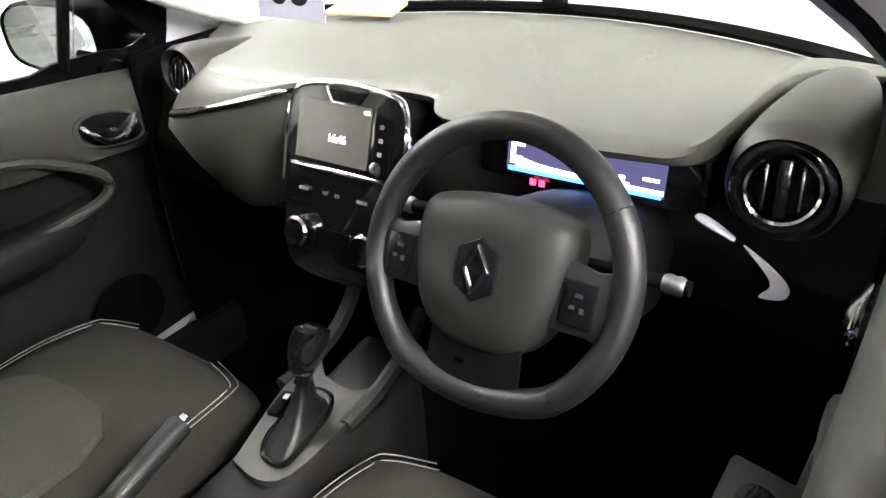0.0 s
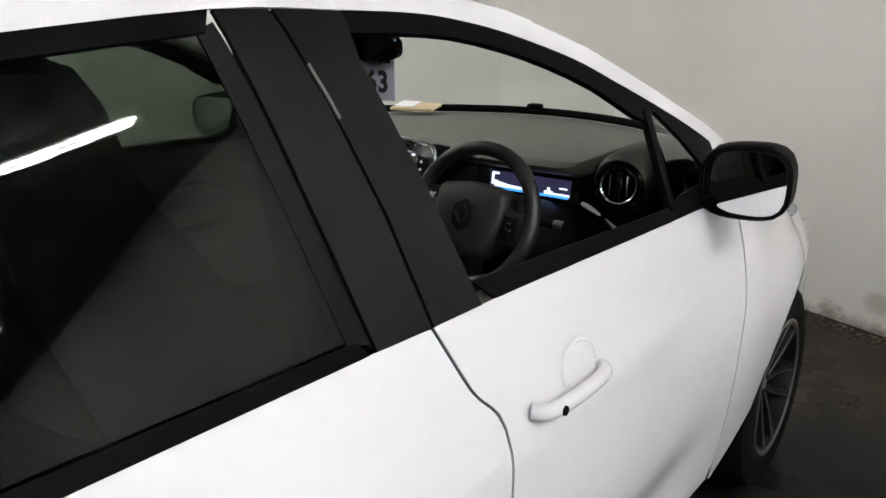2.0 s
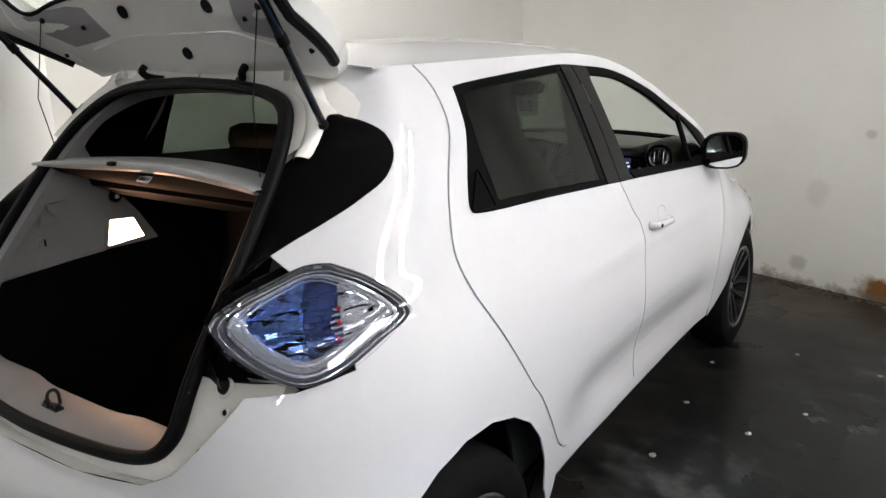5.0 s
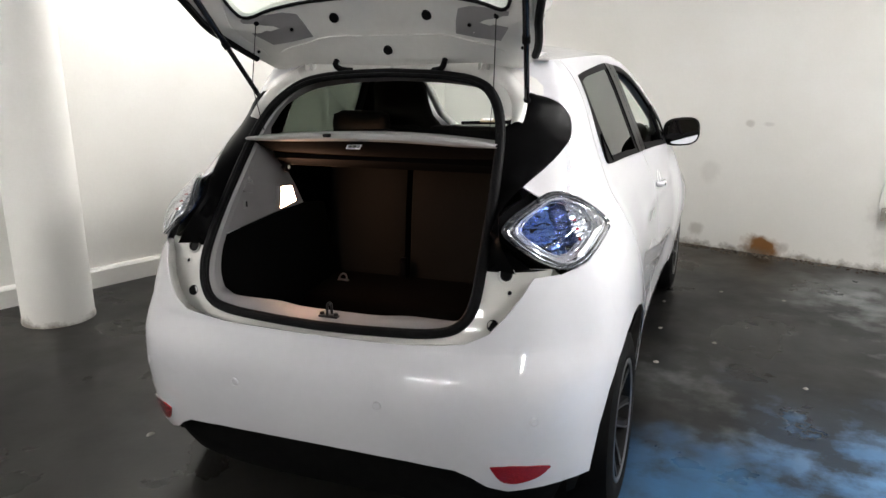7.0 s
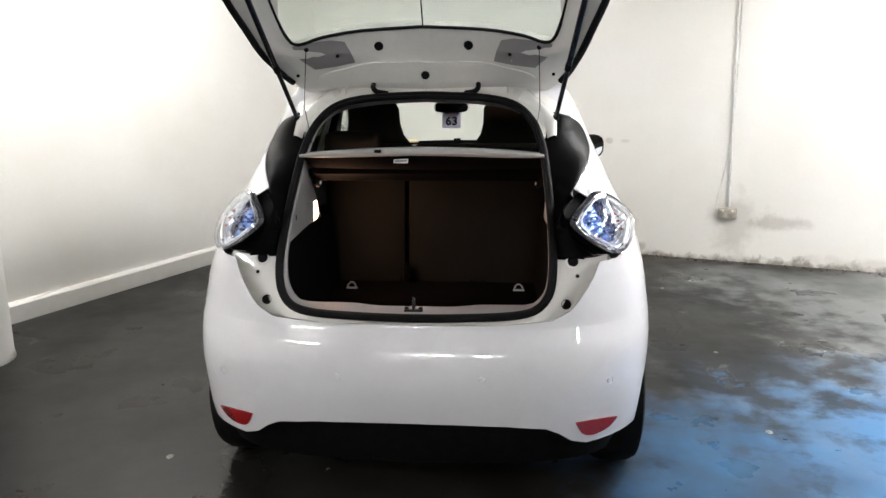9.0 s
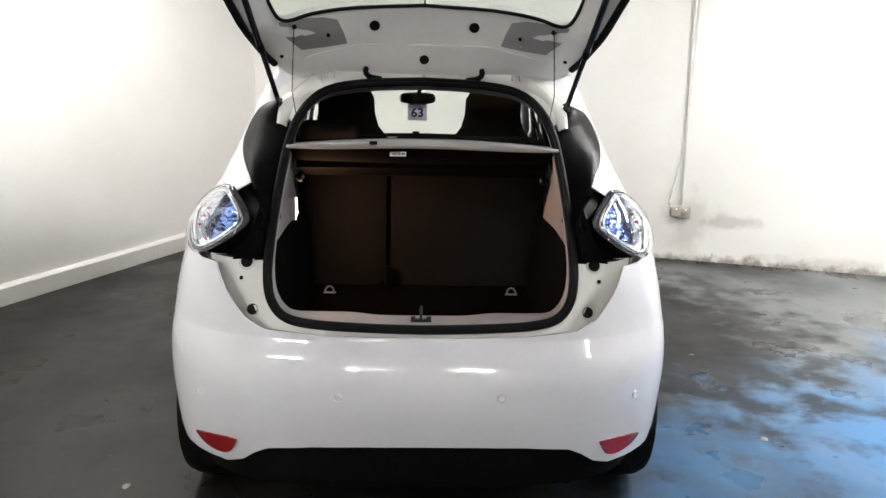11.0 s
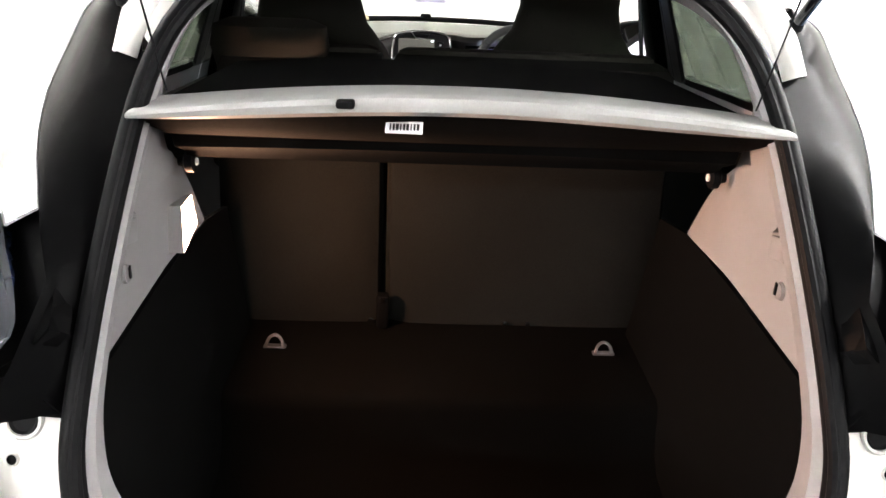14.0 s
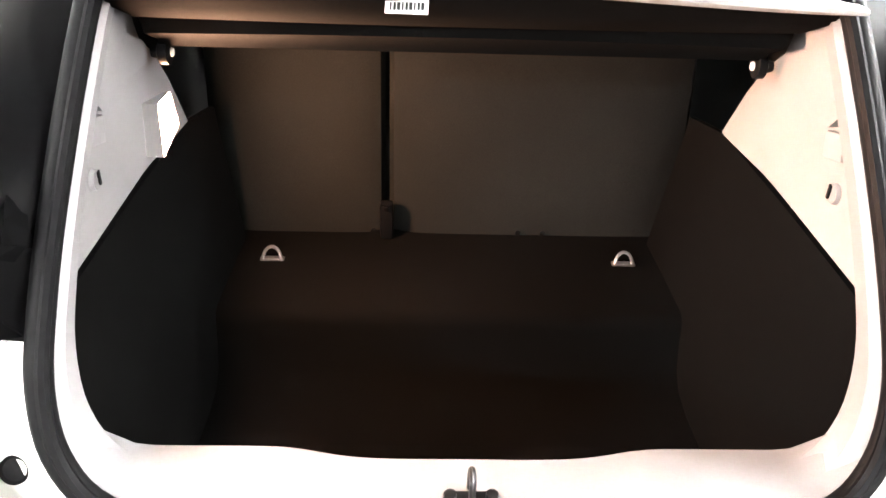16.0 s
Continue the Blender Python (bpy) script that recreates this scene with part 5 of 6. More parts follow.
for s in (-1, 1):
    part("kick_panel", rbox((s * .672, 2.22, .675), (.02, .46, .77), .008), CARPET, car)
    part("sill_cover_inner", rbox((s * .66, 1.55, .36), (.05, 1.1, .14), .015), DASH_DARK, car)

# dashboard: a shaped shelf with a raised hood over the instruments
def dash_lip(x):
    return table((-.68, -.50, -.42, -.2, -.16, .07, .11, .14, .33, .42, .455, .472, .480, .488, .515, .60, .68),
                 (2.20, 2.06, 1.985, 1.975, 1.985, 1.985, 1.935, 1.915, 1.893, 1.900, 1.915, 1.965, 2.08, 2.19, 2.285, 2.36, 2.39), x)


def dash_z(x):
    return table((-.68, -.45, -.2, 0, .14, .2, .32, .48, .56, .68), (1.05, 1.065, 1.07, 1.08, 1.083, 1.085, 1.087, 1.085, 1.075, 1.055), x)


XS = sorted([-.68 + 1.36 * k / 60 for k in range(61)] + [.445, .463, .468, .472, .476, .480, .484, .488, .50, -.14, -.15, .08, .10])
rows = []
for t in (1.0, .8, .6, .4, .2, .08, .02, 0.0):
    rows.append([Vector((x, dash_lip(x) + t * (2.60 - .15 * (x / .5) ** 2 - dash_lip(x)), dash_z(x) * (1 - t) + 1.05 * t + .014 * math.sin(math.pi * t) - (.006 if t == 0 else 0))) for x in XS])
# face below the lip
for dy, dz in ((.01, -.018), (.05, -.035)):
    rows.append([Vector((x, dash_lip(x) + dy, dash_z(x) + dz)) for x in XS])
dash = part("dashboard", loft(rows, False, False), DASH, car, "grey-black grained dashboard")
def face_row(dy, z):
    return ([Vector((x, (1.975 + .06 * math.exp(-((x - .3) / .25) ** 4) if z else dash_lip(x)) + dy - (.04 * math.exp(-((x + .36) / .3) ** 4) if z and z > .8 else 0), z if z else dash_z(x) - .035)) for x in XS])


part("dash_face", loft([face_row(*r) for r in ((.05, None), (.09, 1.0), (.08, .95), (.045, .89))], False, False), AIRBAG, dash)
# darker plastic below the face: the footwell's shade is put into its colour
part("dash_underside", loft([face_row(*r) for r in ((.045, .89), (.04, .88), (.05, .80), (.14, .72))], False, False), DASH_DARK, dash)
GX = [-.512 + .347 * i / 16 for i in range(17)]
glove = []
for t, dy in ((0, .035), (.03, .006), (.12, -.004), (.5, -.012), (.85, .0), (1.0, .014), (1.04, .05)):
    glove.append([Vector((x, 1.948 - .030 * math.sin(math.pi * (x + .512) / .347) + dy, (.975 + .27 * (x + .512)) * (1 - t) + t * table((-.512, -.48, -.38, -.30, -.215, -.165), (.935, .905, .858, .838, .872, .905), x))) for x in GX])
roll = []
for t in (0, .2, .45, .7, .9, 1.0):
    roll.append([Vector((x, dash_lip(x), dash_z(x) - .006)).lerp(Vector((x, 1.950 - .030 * math.sin(math.pi * (x + .512) / .347), .978 + .27 * (x + .512))), t) + Vector((0, -.010, .010)) * math.sin(math.pi * t) for x in GX])
part("passenger_roll", loft(roll, False, False), DASH, dash, "grey dash top rolling over to the passenger side")
part("glovebox_panel", loft(glove, False, False), CONSOLE, dash, "dark grey passenger dash panel")
# chrome-tipped trim across the passenger side and below the driver's vent
part("trim_strip", tube(spline([(-.505, 1.945, .980), (-.42, 1.925, 1.003), (-.33, 1.918, 1.027), (-.25, 1.922, 1.048), (-.175, 1.938, 1.066)], n=4), [.003] + [.006] * 15 + [.002], 8), CHROME, dash, "chrome dash strip")
# the driver's side pieces carry their bright reflection as pale colour
part("trim_strip", tube(spline([(.466, 1.972, .985), (.490, 1.970, .976), (.514, 1.972, .963)], n=4), [.005, .008, .009, .009, .009, .008, .007, .006, .004], 8, flat=.5), CHROME_SHINE, dash, "chrome dash strip")
blade = flat([(.524, .956), (.550, .943), (.574, .927), (.584, .914), (.580, .904), (.564, .900), (.552, .901), (.562, .914), (.556, .928), (.524, .956)], 3)[:-1]
part("trim_blade", sheet([blade], lambda x, z: Vector((x, 1.966 + .25 * (z - .92), z)), .006, .02, lambda p: Vector((0, -1, 0))), CHROME_SHINE, dash, "broad satin chrome end of the dash strip, its reflection painted pale")


def vent(x, y, z, yaw, k=1.0):
    m = upright((x, y, z), (math.cos(yaw), math.sin(yaw), 0), (0, .25, 1)) @ Matrix.Diagonal((k, k, k, 1))
    v = part("air_vent", lathe([(.085, -.06), (.080, -.01), (.074, .0), (.066, -.004), (.060, -.03), (0, -.034)], m, 40, caps=False), GLOSS, dash, "round air vent with chrome ring")
    part("ring", lathe([(.076, -.004), (.074, .008), (.066, .012), (.059, .004), (.056, -.02)], m, 40, caps=False), GLOSS, v)
    part("chrome_ring", lathe([(.058, .006), (.0555, .0115), (.051, .008), (.048, -.01)], m, 40, caps=False), CHROME, v)
    for j in (-1, 0, 1):
        bm = rbox((j * .026, 0, -.004), (.007 if j else .020, .074 if j else .092, .024), .004)
        bmesh.ops.transform(bm, matrix=m, verts=bm.verts)
        part("slat", bm, GLOSS, v)
        if j:
            bm = rbox((j * .026, 0, .009), (.004, .06, .003), .001)
            bmesh.ops.transform(bm, matrix=m, verts=bm.verts)
            part("slat_edge", bm, CHROME, v)


vent(.556, 1.975, 1.038, .18, .74)
vent(-.506, 1.990, 1.040, -.18, .60)
# hood pods round the vents, running on into the dash top
part("vent_pod", loft([oval((.556 + dx, y + .027, 1.034 + dz), (.067 * k, 0, 0), (0, 0, .068 * k), 32, 2.2) for y, k, dz, dx in ((1.975, .84, 0, 0), (1.950, .90, 0, 0), (1.958, .99, .003, 0), (1.98, 1.04, .005, 0), (2.06, 1.02, .010, .003), (2.16, .90, .014, .006), (2.26, .66, .014, .008), (2.34, .3, .010, .006))], True, False), CONSOLE, dash)
part("vent_pod", loft([oval((-.507, y + .064, 1.041 + dz), (.053 * k, 0, 0), (0, 0, .050 * k), 32, 2.2) for y, k, dz in ((1.935, .86, 0), (1.92, .93, 0), (1.935, 1.0, .002), (2.0, .95, .0), (2.1, .6, .0))], True, False), CONSOLE, dash)

# instrument display: recessed black bar with a lit strip
cl = part("instrument_panel", rbox((.295, 2.052, .994), (.34, .06, .085), .012, (-12, 0, 0)), GLOSS, dash, "dark digital instrument panel, lit")
CM = upright((.292, 2.0205, .992), (1, 0, 0), (0, .21, 1))


def on_panel(m, x, y, w, h, mat, parent, name, lift=.0012):
    bm = rbox((x, y, lift), (w, h, .0012), 0)
    bmesh.ops.transform(bm, matrix=m, verts=bm.verts)
    return part(name, bm, mat, parent)


on_panel(CM, 0, .004, .235, .044, GLOW_DIM, cl, "display")
on_panel(CM, -.100, .020, .020, .006, GLOW_WHITE, cl, "display_bar", .0028)
on_panel(CM, -.108, .006, .007, .030, GLOW_WHITE, cl, "display_bar", .0028)
# falling energy curve on the left, rising one on the right
for k in range(12):
    h = .007 + .010 * math.exp(-k / 3.5)
    on_panel(CM, -.098 + k * .0085, -.0145 + h / 2, .0088, h, GLOW_WHITE, cl, "display_bar", .0026)
for k in range(9):
    h = .006 + .012 * math.exp(-((k - 1) / .9) ** 2)
    on_panel(CM, .050 + k * .0078, -.0145 + h / 2, .0080, h, GLOW_WHITE, cl, "display_bar", .0026)
on_panel(CM, .0, -.0165, .228, .006, GLOW_BLUE, cl, "display_bar", .0028)
on_panel(CM, .098, .004, .022, .004, GLOW_WHITE, cl, "display_bar", .0028)
for dx in (-.006, .008):
    on_panel(CM, -.066 + dx, -.031, .009, .009, GLOW_RED, cl, "warning_light", .003)
# column cowl and stalks
WC = Vector((.316, 1.744, .995))
AX = Vector((0, -.9075, .42))
UPW = Vector((0, .42, .9075))
RT = Vector((1, 0, 0))
part("column_cowl", loft([oval(WC - AX * d, RT * w, UPW * h, 24, 3) for d, w, h in ((.05, .075, .055), (.08, .085, .065), (.20, .10, .08), (.30, .11, .09))]), DASH_DARK, dash)
for s in (-1, 1):
    a = WC - AX * .075 + RT * s * .08 + UPW * .02
    a = a + UPW * (-.004 if s > 0 else .010)
    part("stalk", tube([a, a + RT * s * .05, a + RT * s * .085, a + RT * s * .115], [.007, .008, .009, .009], 10), TRIM, dash)
    part("stalk_tip", tube([a + RT * s * .086, a + RT * s * .092, a + RT * s * .098, a + RT * s * .104, a + RT * s * .110], [.0095, .0115, .010, .0115, .009], 12), SATIN, dash)

# steering wheel
R = .170
WHEEL = upright(WC - UPW * .006, RT, UPW) @ Matrix.Diagonal((.915, .915, .915, 1))
rimring = []
for k in range(64):
    a = 2 * math.pi * k / 64
    rr = R - (.012 * max(0, -math.sin(a) - .8) / .2)
    rimring.append(WHEEL @ Vector((rr * math.cos(a), rr * math.sin(a), 0)))
sw = part("steering_wheel", tube(rimring, .0165, 14, True, up=tuple(AX)), LEATHER, car, "black leather steering wheel")
for adeg in (35, 145, 228, 312):
    a = radians(adeg)
    part("rim_stitch", tube([WHEEL @ Vector(((R + .0172 * math.cos(b)) * math.cos(a), (R + .0172 * math.cos(b)) * math.sin(a), .0172 * math.sin(b))) for b in [2 * math.pi * k / 12 for k in range(12)]], .0012, 5, True), TRIM, sw)
pad = [[WHEEL @ Vector((x * k * 1.13, y * k * 1.13 + .002, h)) for x, y in [(p.x, p.y) for p in spline([(-.085, .055, 0), (-.05, .068, 0), (0, .072, 0), (.05, .068, 0), (.085, .055, 0), (.088, .0, 0), (.075, -.05, 0), (.045, -.082, 0), (0, -.09, 0), (-.045, -.082, 0), (-.075, -.05, 0), (-.088, .0, 0)], True, 4)]] for k, h in ((1.05, -.03), (1.03, .0), (.98, .018), (.86, .028), (.5, .034), (.05, .036))]
part("airbag_pad", loft(pad), AIRBAG, sw)
for s in (-1, 1):
    sp = loft([oval(WHEEL @ Vector((s * x, y, h)), WHEEL.to_3x3() @ Vector((0, w, 0)), WHEEL.to_3x3() @ Vector((0, 0, d)), 16, 3) for x, y, h, w, d in ((.07, .0, .0, .045, .014), (.10, -.006, .004, .042, .012), (.135, -.010, .002, .038, .010), (.16, -.012, 0, .046, .010))])
    spoke = part("spoke", sp, LEATHER, sw)
    bm = rbox((s * .123, -.010, .0165), (.040, .052, .006), .006)
    bmesh.ops.transform(bm, matrix=WHEEL, verts=bm.verts)
    pod = part("switch_pod", bm, GLOSS, sw)
    for dx, dy, w, h in ((.0, .010, .009, .004), (-.006, -.004, .006, .004), (.006, -.006, .005, .006)):
        on_panel(WHEEL, s * .123 + dx, -.010 + dy, w, h, SATIN, pod, "switch_mark", .0205)
low_sp = loft([oval(WHEEL @ Vector((0, y, h)), WHEEL.to_3x3() @ Vector((w, 0, 0)), WHEEL.to_3x3() @ Vector((0, 0, .010)), 16, 3) for y, h, w in ((-.06, .005, .062), (-.10, .004, .064), (-.135, .0, .066), (-.16, 0, .07))])
part("spoke", low_sp, TRIM, sw, "black lower spoke")
on_panel(WHEEL, -.012, -.118, .012, .006, CHROME, sw, "badge_mark", .014)
# plain diamond badge
dia = [(0, .030), (.018, .018), (.018, -.018), (0, -.030), (-.018, -.018), (-.018, .018)]
bm = loft([[WHEEL @ Vector((x * k * 1.5, y * k * 1.3, h)) for x, y in dia] for k, h in ((1, .03), (1, .038), (.95, .040))])
bdg = part("badge", bm, GLOSS, sw)
diamond = [(0, .027), (.0165, 0), (0, -.027), (-.0165, 0)]
part("badge_diamond", tube([WHEEL @ Vector((x, y, .042)) for x, y in diamond], .0032, 6, True, up=tuple(AX)), CHROME, bdg)

# centre screen and heater panel
SM = upright((-.058, 1.936, 1.014), (1, 0, 0), (0, .34, .94))


def on_m(m, pts, h0, h1, k=.97):
    return loft([[m @ Vector((x, y, h0)) for x, y in pts], [m @ Vector((x, y, h1)) for x, y in pts], [m @ Vector((x * k, y * k, h1 + .003)) for x, y in pts]])


bez = [(p.x, p.y) for p in spline([(-.118, .0, 0), (-.110, .045, 0), (-.085, .066, 0), (0, .074, 0), (.085, .066, 0), (.110, .045, 0), (.118, .0, 0), (.118, -.072, 0), (.112, -.10, 0), (.108, -.16, 0), (.095, -.205, 0), (.06, -.228, 0), (-.06, -.228, 0), (-.095, -.205, 0), (-.108, -.16, 0), (-.112, -.10, 0), (-.118, -.072, 0)], True, 3)]
unit = part("centre_console_unit", on_m(SM, bez, -.05, .004), GLOSS, dash, "gloss black centre unit with touch screen")
part("chrome_frame", tube(spline([SM @ Vector((x, y, .006)) for x, y in ((-.117, -.09), (-.119, 0), (-.110, .048), (-.085, .068), (0, .076), (.085, .068), (.110, .048), (.119, 0), (.117, -.09))], n=4), .005, 8), CHROME, unit, "chrome bezel")
on_panel(SM, -.022, .0, .145, .092, SCREEN, unit, "screen", .0085)
bm = letters("16:46", .017, SM @ pose(-.012, -.009, .0095))
part("clock_digits", bm, GLOW_WHITE, unit)
on_panel(SM, .042, .038, .010, .005, GLOW_WHITE, unit, "status_mark", .0095)
part("button_column", on_m(SM @ pose(.075, .0, .005), [(-.014, .04), (.014, .035), (.016, -.045), (-.012, -.045)], 0, .004), TRIM, unit)
for y in (.022, .002, -.018):
    on_panel(SM, .075, y, .007, .006, SATIN, unit, "button_mark", .0128)
part("volume_knob", lathe([(.012, .0), (.011, .012), (0, .013)], SM @ pose(.074, -.040, .006), 20), CHROME, unit)
part("chrome_bar", tube([SM @ Vector((-.10, -.058, .008)), SM @ Vector((.11, -.058, .008))], .0035, 8), CHROME, unit)
part("top_chevron", on_m(SM, [(-.035, .066), (.035, .066), (.022, .048), (-.022, .048)], .004, .010), TRIM, unit)
part("top_chevron", tube([SM @ Vector((-.04, .068, .010)), SM @ Vector((-.024, .046, .012)), SM @ Vector((.024, .046, .012))], .003, 6), CHROME, unit)
for x in (-.07, -.025, .0, .05):
    on_panel(SM, x, -.095, .020 if abs(x) > .03 else .009, .005, SATIN, unit, "switch_mark", .009)
for x in (-.068, .068):
    part("heater_knob", lathe([(.026, 0), (.025, .016), (.021, .020), (0, .021)], SM @ pose(x, -.165, .005), 28), CHROME, unit)
part("heater_display", on_m(SM @ pose(0, -.168, .004), [(-.035, .018), (.035, .018), (.035, -.018), (-.035, -.018)], 0, .003), TRIM, unit)

# tunnel console with selector
tun = part("tunnel_console", loft([oval((0.0, y, z), (w, 0, 0), (0, 0, h), 24, 4) for y, z, w, h in ((1.15, .45, .07, .12), (1.3, .465, .075, .13), (1.5, .49, .075, .145), (1.62, .50, .075, .145), (1.72, .50, .070, .14), (1.90, .52, .07, .15))]), DASH_DARK, car, "dark tunnel console")
gz = lambda y: .652 + .04 * (y - 1.6)
plate = flat([(-.025, 1.585), (.030, 1.578), (.064, 1.605), (.068, 1.70), (.058, 1.80), (.03, 1.78), (-.03, 1.785), (-.074, 1.815), (-.074, 1.74), (-.050, 1.66), (-.025, 1.585)], 3)[:-1]
part("selector_plate", sheet([plate], lambda x, y: Vector((x, y, gz(y) + .006 - .25 * max(0, abs(x - .0) - .05) ** 1.5)), .012, .03, lambda p: Vector((0, 0, 1))), CONSOLE, tun, "grey selector surround")
part("console_arm", tube(spline([(.066, 1.72, .655), (.062, 1.80, .66), (.06, 1.88, .69), (.06, 1.93, .74)], n=3), .013, 8), CONSOLE, tun)
part("console_arm", tube(spline([(-.085, 1.74, .655), (-.082, 1.80, .66), (-.08, 1.88, .69), (-.08, 1.93, .74)], n=3), .013, 8), CONSOLE, tun)
slot = [Vector((.008 - .02 * math.sin(a) + .031 * math.copysign(abs(math.cos(a)) ** .6, math.cos(a)), 1.684 + .075 * math.copysign(abs(math.sin(a)) ** .6, math.sin(a)), gz(1.62) + .008)) for a in [2 * math.pi * k / 32 for k in range(32)]]
part("gaiter_frame", tube(slot, .005, 8, True), GLOSS, tun)
part("gaiter", loft([oval((.008 + dx - .02 * dy, 1.681 + dy * .75, gz(1.6) + h), (w * .88, 0, 0), (-w * k * .22, w * k, 0), 24, 3.4) for h, w, k, dx, dy in ((.004, .035, 2.0, 0, 0), (.012, .033, 1.9, 0, .004), (.026, .024, 1.7, .0, .016), (.045, .018, 1.4, 0, .026), (.065, .015, 1.2, .002, .032), (.08, .012, 1.1, .004, .034))]), LEATHER, tun)
part("gear_lever", tube([(.012, 1.702, gz(1.6) + .07), (.018, 1.702, gz(1.6) + .108)], .011, 12), GLOSS, tun)
knob = part("gear_knob", loft([oval(Vector((.018 + t * .016, 1.700 + t * .022, gz(1.6) + .103 + t * .070)), (w, 0, 0), (0, w * 1.1, w * -.5), 20, 2.4) for t, w in ((0, .012), (.08, .018), (.35, .022), (.7, .025), (.92, .022), (1.0, .011))]), GLOSS, tun, "gloss black selector knob with chrome collar")
part("knob_collar", lathe([(.0185, 0), (.020, .004), (.0185, .009)], pose(.018, 1.700, gz(1.6) + .101, -20), 20), CHROME, knob)
part("knob_top", lathe([(0, .004), (.012, .003), (.016, -.004)], pose(.034, 1.721, gz(1.6) + .172, -28), 20), CHROME, knob)
sw_c = part("switch", rbox((-.044, 1.70, gz(1.70) + .010), (.020, .052, .010), .003, (0, 0, 14)), TRIM, tun)
part("switch_mark", rbox((-.043, 1.712, gz(1.70) + .016), (.008, .010, .002), 0, (0, 0, 14)), PAPER, sw_c)
part("switch", rbox((-.055, 1.76, gz(1.76) + .008), (.022, .026, .008), .003, (0, 0, 10)), TRIM, tun)
hb = part("handbrake", tube(spline([(-.035, 1.12, .58), (-.045, 1.27, .645), (-.058, 1.42, .70), (-.074, 1.553, .727)], n=4), .018, 12), LEATHER, tun, "black handbrake lever")
part("button", lathe([(0, .012), (.007, .010), (.008, -.004)], upright((-.077, 1.561, .730), (1, 0, 0), (0, -.3, 1)), 14), CHROME, hb)

# inside door furniture
for side in (1, -1):
    fd = [o for o in car.children if o.name.startswith("front_door")][0 if side > 0 else 1]
    s = side
    part("armrest", loft([oval((s * x, y, z), (0.0, 0, h), (s * w, 0, 0), 20, 3) for y, x, z, h, w in ((1.20, .70, .78, .05, .03), (1.4, .69, .775, .05, .05), (1.62, .685, .765, .045, .055), (1.76, .69, .765, .04, .045), (1.84, .705, .78, .03, .02))]), DASH_DARK, fd)
    hx = side_x(1.92, 1.05) - .067
    scoopm = upright((s * (hx - .002), 1.918, .932), (0, s, 0), (0, .2 * 1, 1))
    mm = scoopm.to_3x3()
    part("handle_bowl", loft([oval(scoopm @ Vector((0, 0, h)), mm @ Vector((.074 * k, -.012 * k * s, 0)), mm @ Vector((0, .036 * k, 0)), 28, 2.6) for k, h in ((1.08, -.004), (1.04, .008), (.95, .010), (.85, -.004), (.1, -.008))], True, False), GLOSS, fd)
    part("inner_handle", tube(spline([(s * (hx - .006), 1.855, 0.957), (s * (hx - .016), 1.868, 0.939), (s * (hx - .018), 1.893, 0.918), (s * (hx - .018), 1.925, 0.916), (s * (hx - .016), 1.952, 0.931), (s * (hx - .006), 1.970, 0.946)], n=4), [.006] + [.008] * 4 + [.010] * 12 + [.008] * 4, 10, flat=.7), CHROME, fd, "chrome inner door handle")
    pocket = spline([(s * .69, 1.540, 0.947), (s * .674, 1.704, 0.936), (s * .67, 1.781, 0.908), (s * .668, 1.842, 0.874), (s * .668, 1.874, 0.844), (s * .668, 1.872, 0.818), (s * .664, 1.840, 0.802), (s * .660, 1.760, 0.794), (s * .66, 1.640, 0.788), (s * .66, 1.460, 0.786)], n=4)
    part("pull_pocket_rim", tube(pocket, .011, 8), CONSOLE, fd, "grey door pull rim")
    sp = upright((s * .705, 1.86, .52), (0, s, 0), (0, 0, 1))
    part("speaker", lathe([(.085, .0), (.08, .008), (.07, .006), (0, .004)], sp, 32), TRIM, fd)
    if s > 0:
        sw_p = part("switch_panel", rbox((.632, 1.60, .862), (.075, .24, .016), .006, (0, 12, 0)), CONSOLE, fd, "grey window switch panel")
        for y in (1.54, 1.605, 1.67):
            part("switch", lathe([(.019, -.004), (.018, .006), (.012, .009), (0, .007)], pose(.630, y, .872, 0, 12, 0), 20), GLOSS, sw_p)
    # pillars inside
    part("windscreen_pillar", tube([Vector((s * (side_x(y, rail(y)) - (.03 if s > 0 else .05)), y, rail(y) - .022)) for y in (1.52, 1.7, 1.9, 2.1, 2.3, 2.42)], .024, 10), LINER, car, "pale windscreen pillar trim")
    part("centre_pillar", rbox((s * .60, 1.03, 1.24), (.04, .10, .44), .015, (-6, s * -15, 0)), TRIM, car)
    belt = part("seat_belt", sheet([[(1.02, .75), (1.06, .75), (1.06, 1.33), (1.02, 1.33)]], lambda y, z, s=s: Vector((s * (.60 - .17 * (z - 1.05)), y, z)), .002, .2, lambda p: Vector((-p.x, 0, 0))), RUBBER, car)

# interior mirror
mir = part("interior_mirror", loft([oval((-.030, y + .062, 1.341), (.105 * k, 0, 0), (0, 0, .033 * k), 28, 3.4) for y, k in ((1.735, .9), (1.74, 1.0), (1.758, .98), (1.772, .7), (1.778, .1))]), TRIM, car, "black interior mirror")
part("mirror_glass", on_m(upright((-.030, 1.794, 1.341), (.97, .10, 0), (0, -.20, 1)), [(-.10, .02), (-.09, .027), (.09, .027), (.10, .02), (.10, -.02), (.09, -.027), (-.09, -.027), (-.10, -.02)], 0, .001), MIRROR, mir)
part("mirror_stem", tube([(-.03, 1.837, 1.342), (-.02, 1.80, 1.38), (-.01, 1.76, 1.42)], .012, 10), TRIM, mir)
part("sensor_housing", rbox((-.01, 1.74, 1.435), (.08, .10, .03), .01, (-25, 0, 0)), TRIM, mir)

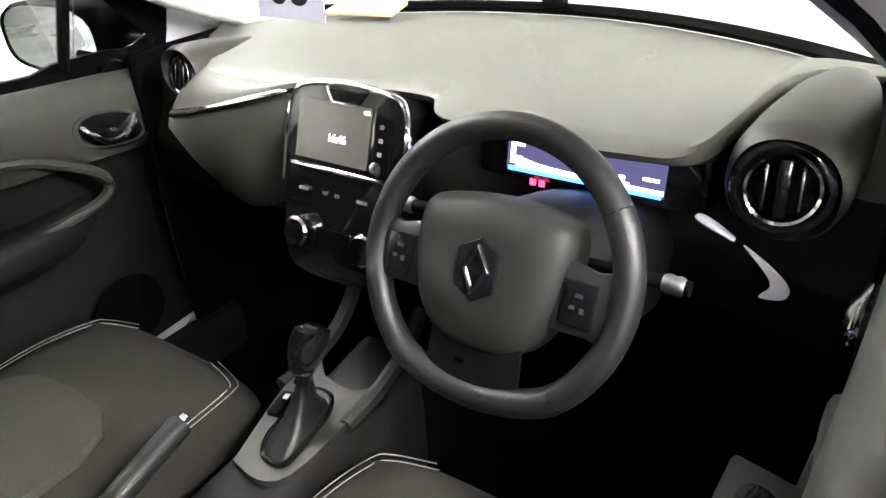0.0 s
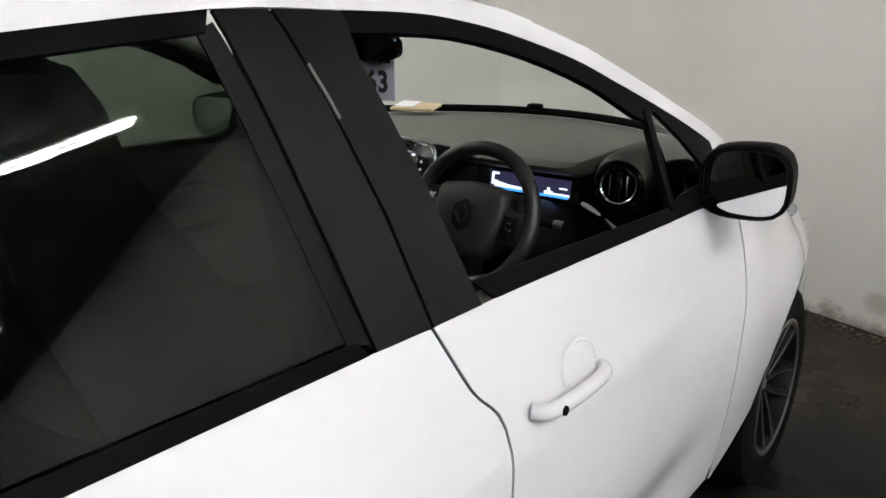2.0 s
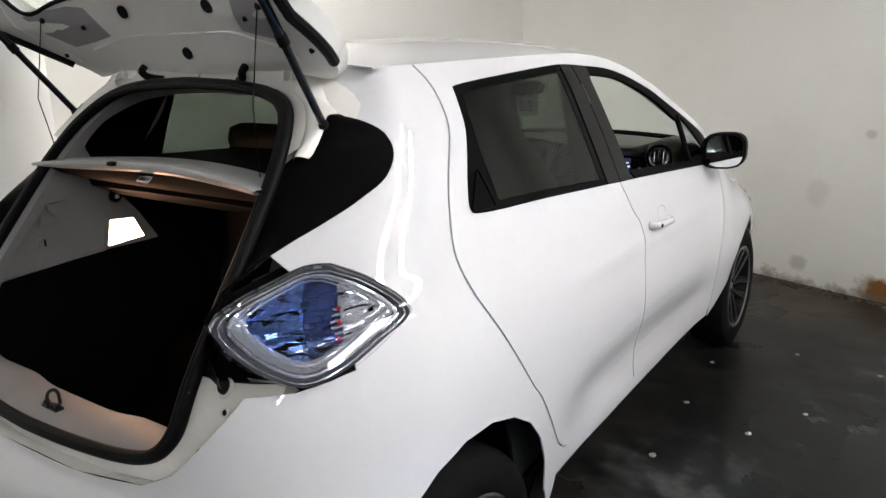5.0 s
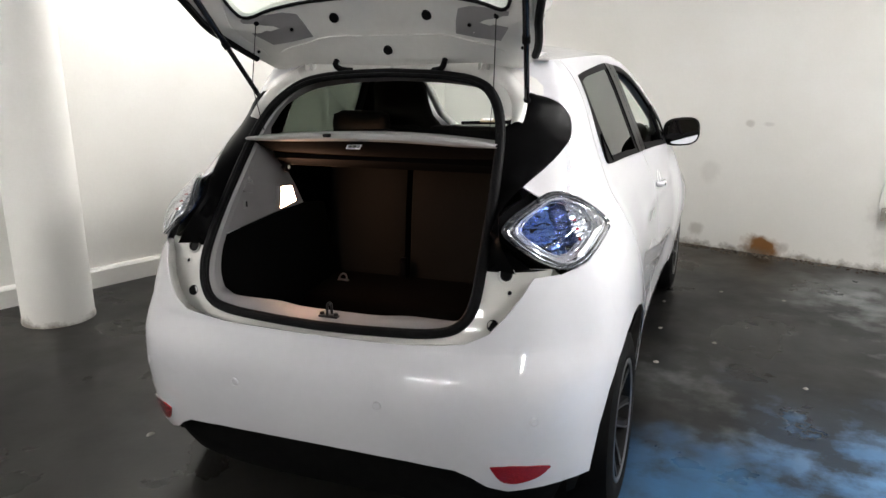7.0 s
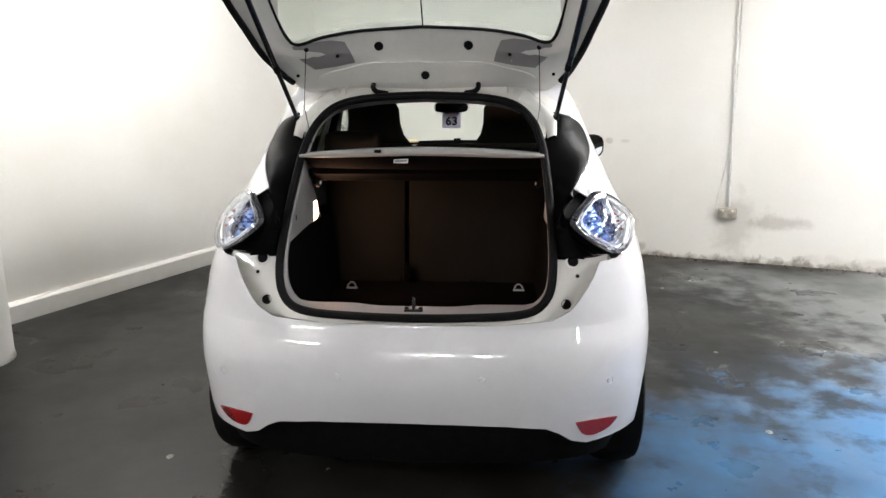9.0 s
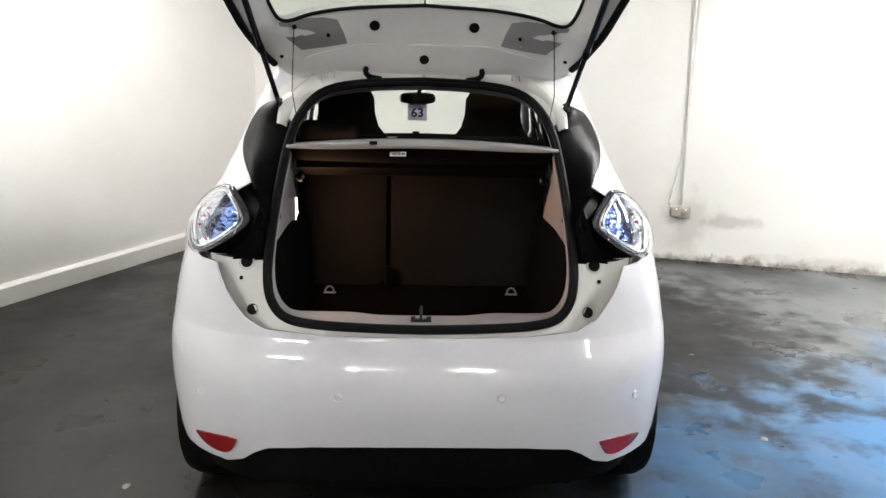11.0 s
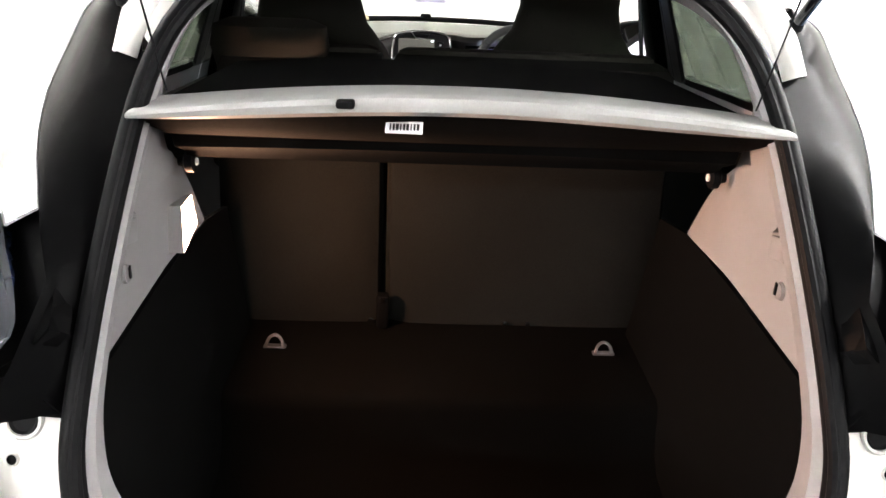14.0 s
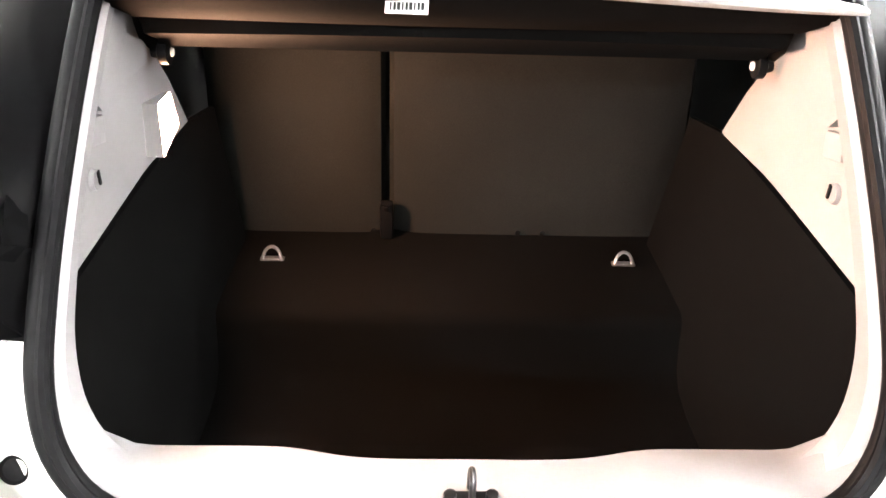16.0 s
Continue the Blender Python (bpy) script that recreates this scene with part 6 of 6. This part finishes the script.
# hanging card with its number
CT = upright((-.030, 1.836, 1.265), (1, .0, 0), (0, .05, 1))
tag = thing("key_card", "white card numbered 63 hanging from the interior mirror", "card")
bm = rbox((0, 0, 0), (.116, .108, .001), .0)
bmesh.ops.transform(bm, matrix=CT, verts=bm.verts)
part("card", bm, LILAC, tag)
for ch, dx in (("6", -.0195), ("3", .0195)):
    part("digit", letters(ch, .070, CT @ pose(dx, -.012, .0008), .0003, .0026), INK, tag)
for x, w, mt in ((-.033, .024, INK), (-.008, .016, REDINK), (.014, .016, REDINK), (.036, .018, INK)):
    on_panel(CT, x, .040, w, .009, mt, tag, "print_bar", .0009)
# papers on the dash
pap = thing("paper_folder", "tan paper folder lying on the dashboard by the windscreen", "folder")
part("folder", rbox((-.385, 2.39, 1.086), (.16, .08, .010), .003, (6, 0, 10)), TAN, pap)
part("sheet", rbox((-.42, 2.39, 1.0935), (.07, .065, .003), 0, (6, 0, 10)), PAPER, pap)
part("windscreen_seal", tube([Vector((x, 2.60 - .15 * (x / .5) ** 2, 1.064)) for x in [-.6 + 1.2 * k / 24 for k in range(25)]], .0125, 8), TRIM, car)
part("scuttle_sensor", rbox((-.042, 2.588, 1.080), (.05, .03, .02), .006), TRIM, car)

# ---- wall fittings ----
WD = (Vector((*FAR_R, 0)) - Vector((*CORNER, 0))).normalized()
WN = Vector((-WD.y, WD.x, 0)) * -1


def on_wall(x, z, off=0.0):
    t = (x - CORNER[0]) / WD.x
    p = Vector((*CORNER, 0)) + WD * t + WN * off
    return Vector((p.x, p.y, z))


cd = thing("conduit", "white painted electrical conduit running down the wall", "conduit")
part("pipe", tube([on_wall(x, z, .018) for x, z in ((2.11, 2.99), (2.125, 2.0), (2.14, 1.2), (2.155, .62), (2.16, .47))], .011, 10), CONDUIT, cd)
part("pipe", tube(spline([on_wall(2.145, 2.99, .014), on_wall(2.15, 1.9, .014), on_wall(2.145, 1.2, .012), on_wall(2.115, .8, .012), on_wall(2.065, .50, .012), on_wall(2.09, .42, .014)], n=4), .005, 8), CONDUIT, cd)
for z in (2.4, 1.6, .9):
    part("clip", rbox(on_wall(2.14, z, .014), (.04, .012, .018), .003, (0, 0, -17.7)), CONDUIT, cd)
so = thing("wall_socket", "grubby white double wall socket on the wall", "socket")
part("box", rbox(on_wall(2.155, .41, .02), (.15, .04, .09), .008, (0, 0, -17.7)), GRIME, so)
for dx in (-.036, .036):
    part("socket_face", rbox(on_wall(2.155 + dx, .41, .042), (.055, .006, .065), .004, (0, 0, -17.7)), GRIME, so)
    part("switch", rbox(on_wall(2.155 + dx, .433, .047), (.014, .008, .014), .002, (0, 0, -17.7)), ENAMEL, so)

# small litter on the floor
random.seed(4)
for x, y, r in ((.797, 1.796, .013), (.824, 1.292, .014), (1.089, 1.655, .013), (.771, 2.285, .011), (1.467, .214, .015), (-1.061, -.177, .015), (1.469, 2.532, .012), (1.25, 1.95, .010), (1.5, 1.2, .012), (1.1, 2.6, .012)):
    bm = bmesh.new()
    bmesh.ops.create_icosphere(bm, subdivisions=2, radius=1.0)
    for v in bm.verts:
        n = noise.noise(v.co * 2 + Vector((x * 9, y * 7, 0)))
        v.co = Vector((v.co.x * r * (1 + .4 * n), v.co.y * r * (1.2 + .4 * n), max(v.co.z, -.3) * r * .28 + r * .08))
    ob = finish("debris", bm, FLAKE)
    ob.location = (x, y, 0)
    tagged(ob, "small pale flake of plaster lying on the floor", "debris", "floor flakes")

# crumbs of plaster and dirt along the foot of the wall
random.seed(11)
verts, faces = [], []
for k in range(420):
    x = random.choice((random.uniform(.5, 3.4), random.gauss(1.3, .35), random.gauss(1.0, .5)))
    d = abs(random.gauss(0, .055)) + .012
    r = random.uniform(.003, .011) * (1.4 if random.random() < .1 else 1)
    c = on_wall(x, 0, d)
    base = len(verts)
    n = 6
    for i in range(n):
        a = 2 * math.pi * i / n + random.uniform(-.3, .3)
        rr = r * random.uniform(.7, 1.3)
        verts.append((c.x + rr * math.cos(a), c.y + rr * math.sin(a), .0))
    for i in range(n):
        p = verts[base + i]
        verts.append((c.x + (p[0] - c.x) * .6, c.y + (p[1] - c.y) * .6, r * random.uniform(.4, .9)))
    faces += [(base + i, base + (i + 1) % n, base + n + (i + 1) % n, base + n + i) for i in range(n)]
    faces.append(tuple(base + n + i for i in range(n)))
me = bpy.data.meshes.new("dirt")
me.from_pydata(verts, [], faces)
me.materials.append(DIRT)
tagged(new("dirt", me), "brown crumbs of dirt and plaster along the wall foot", "dirt", kind="stuff")
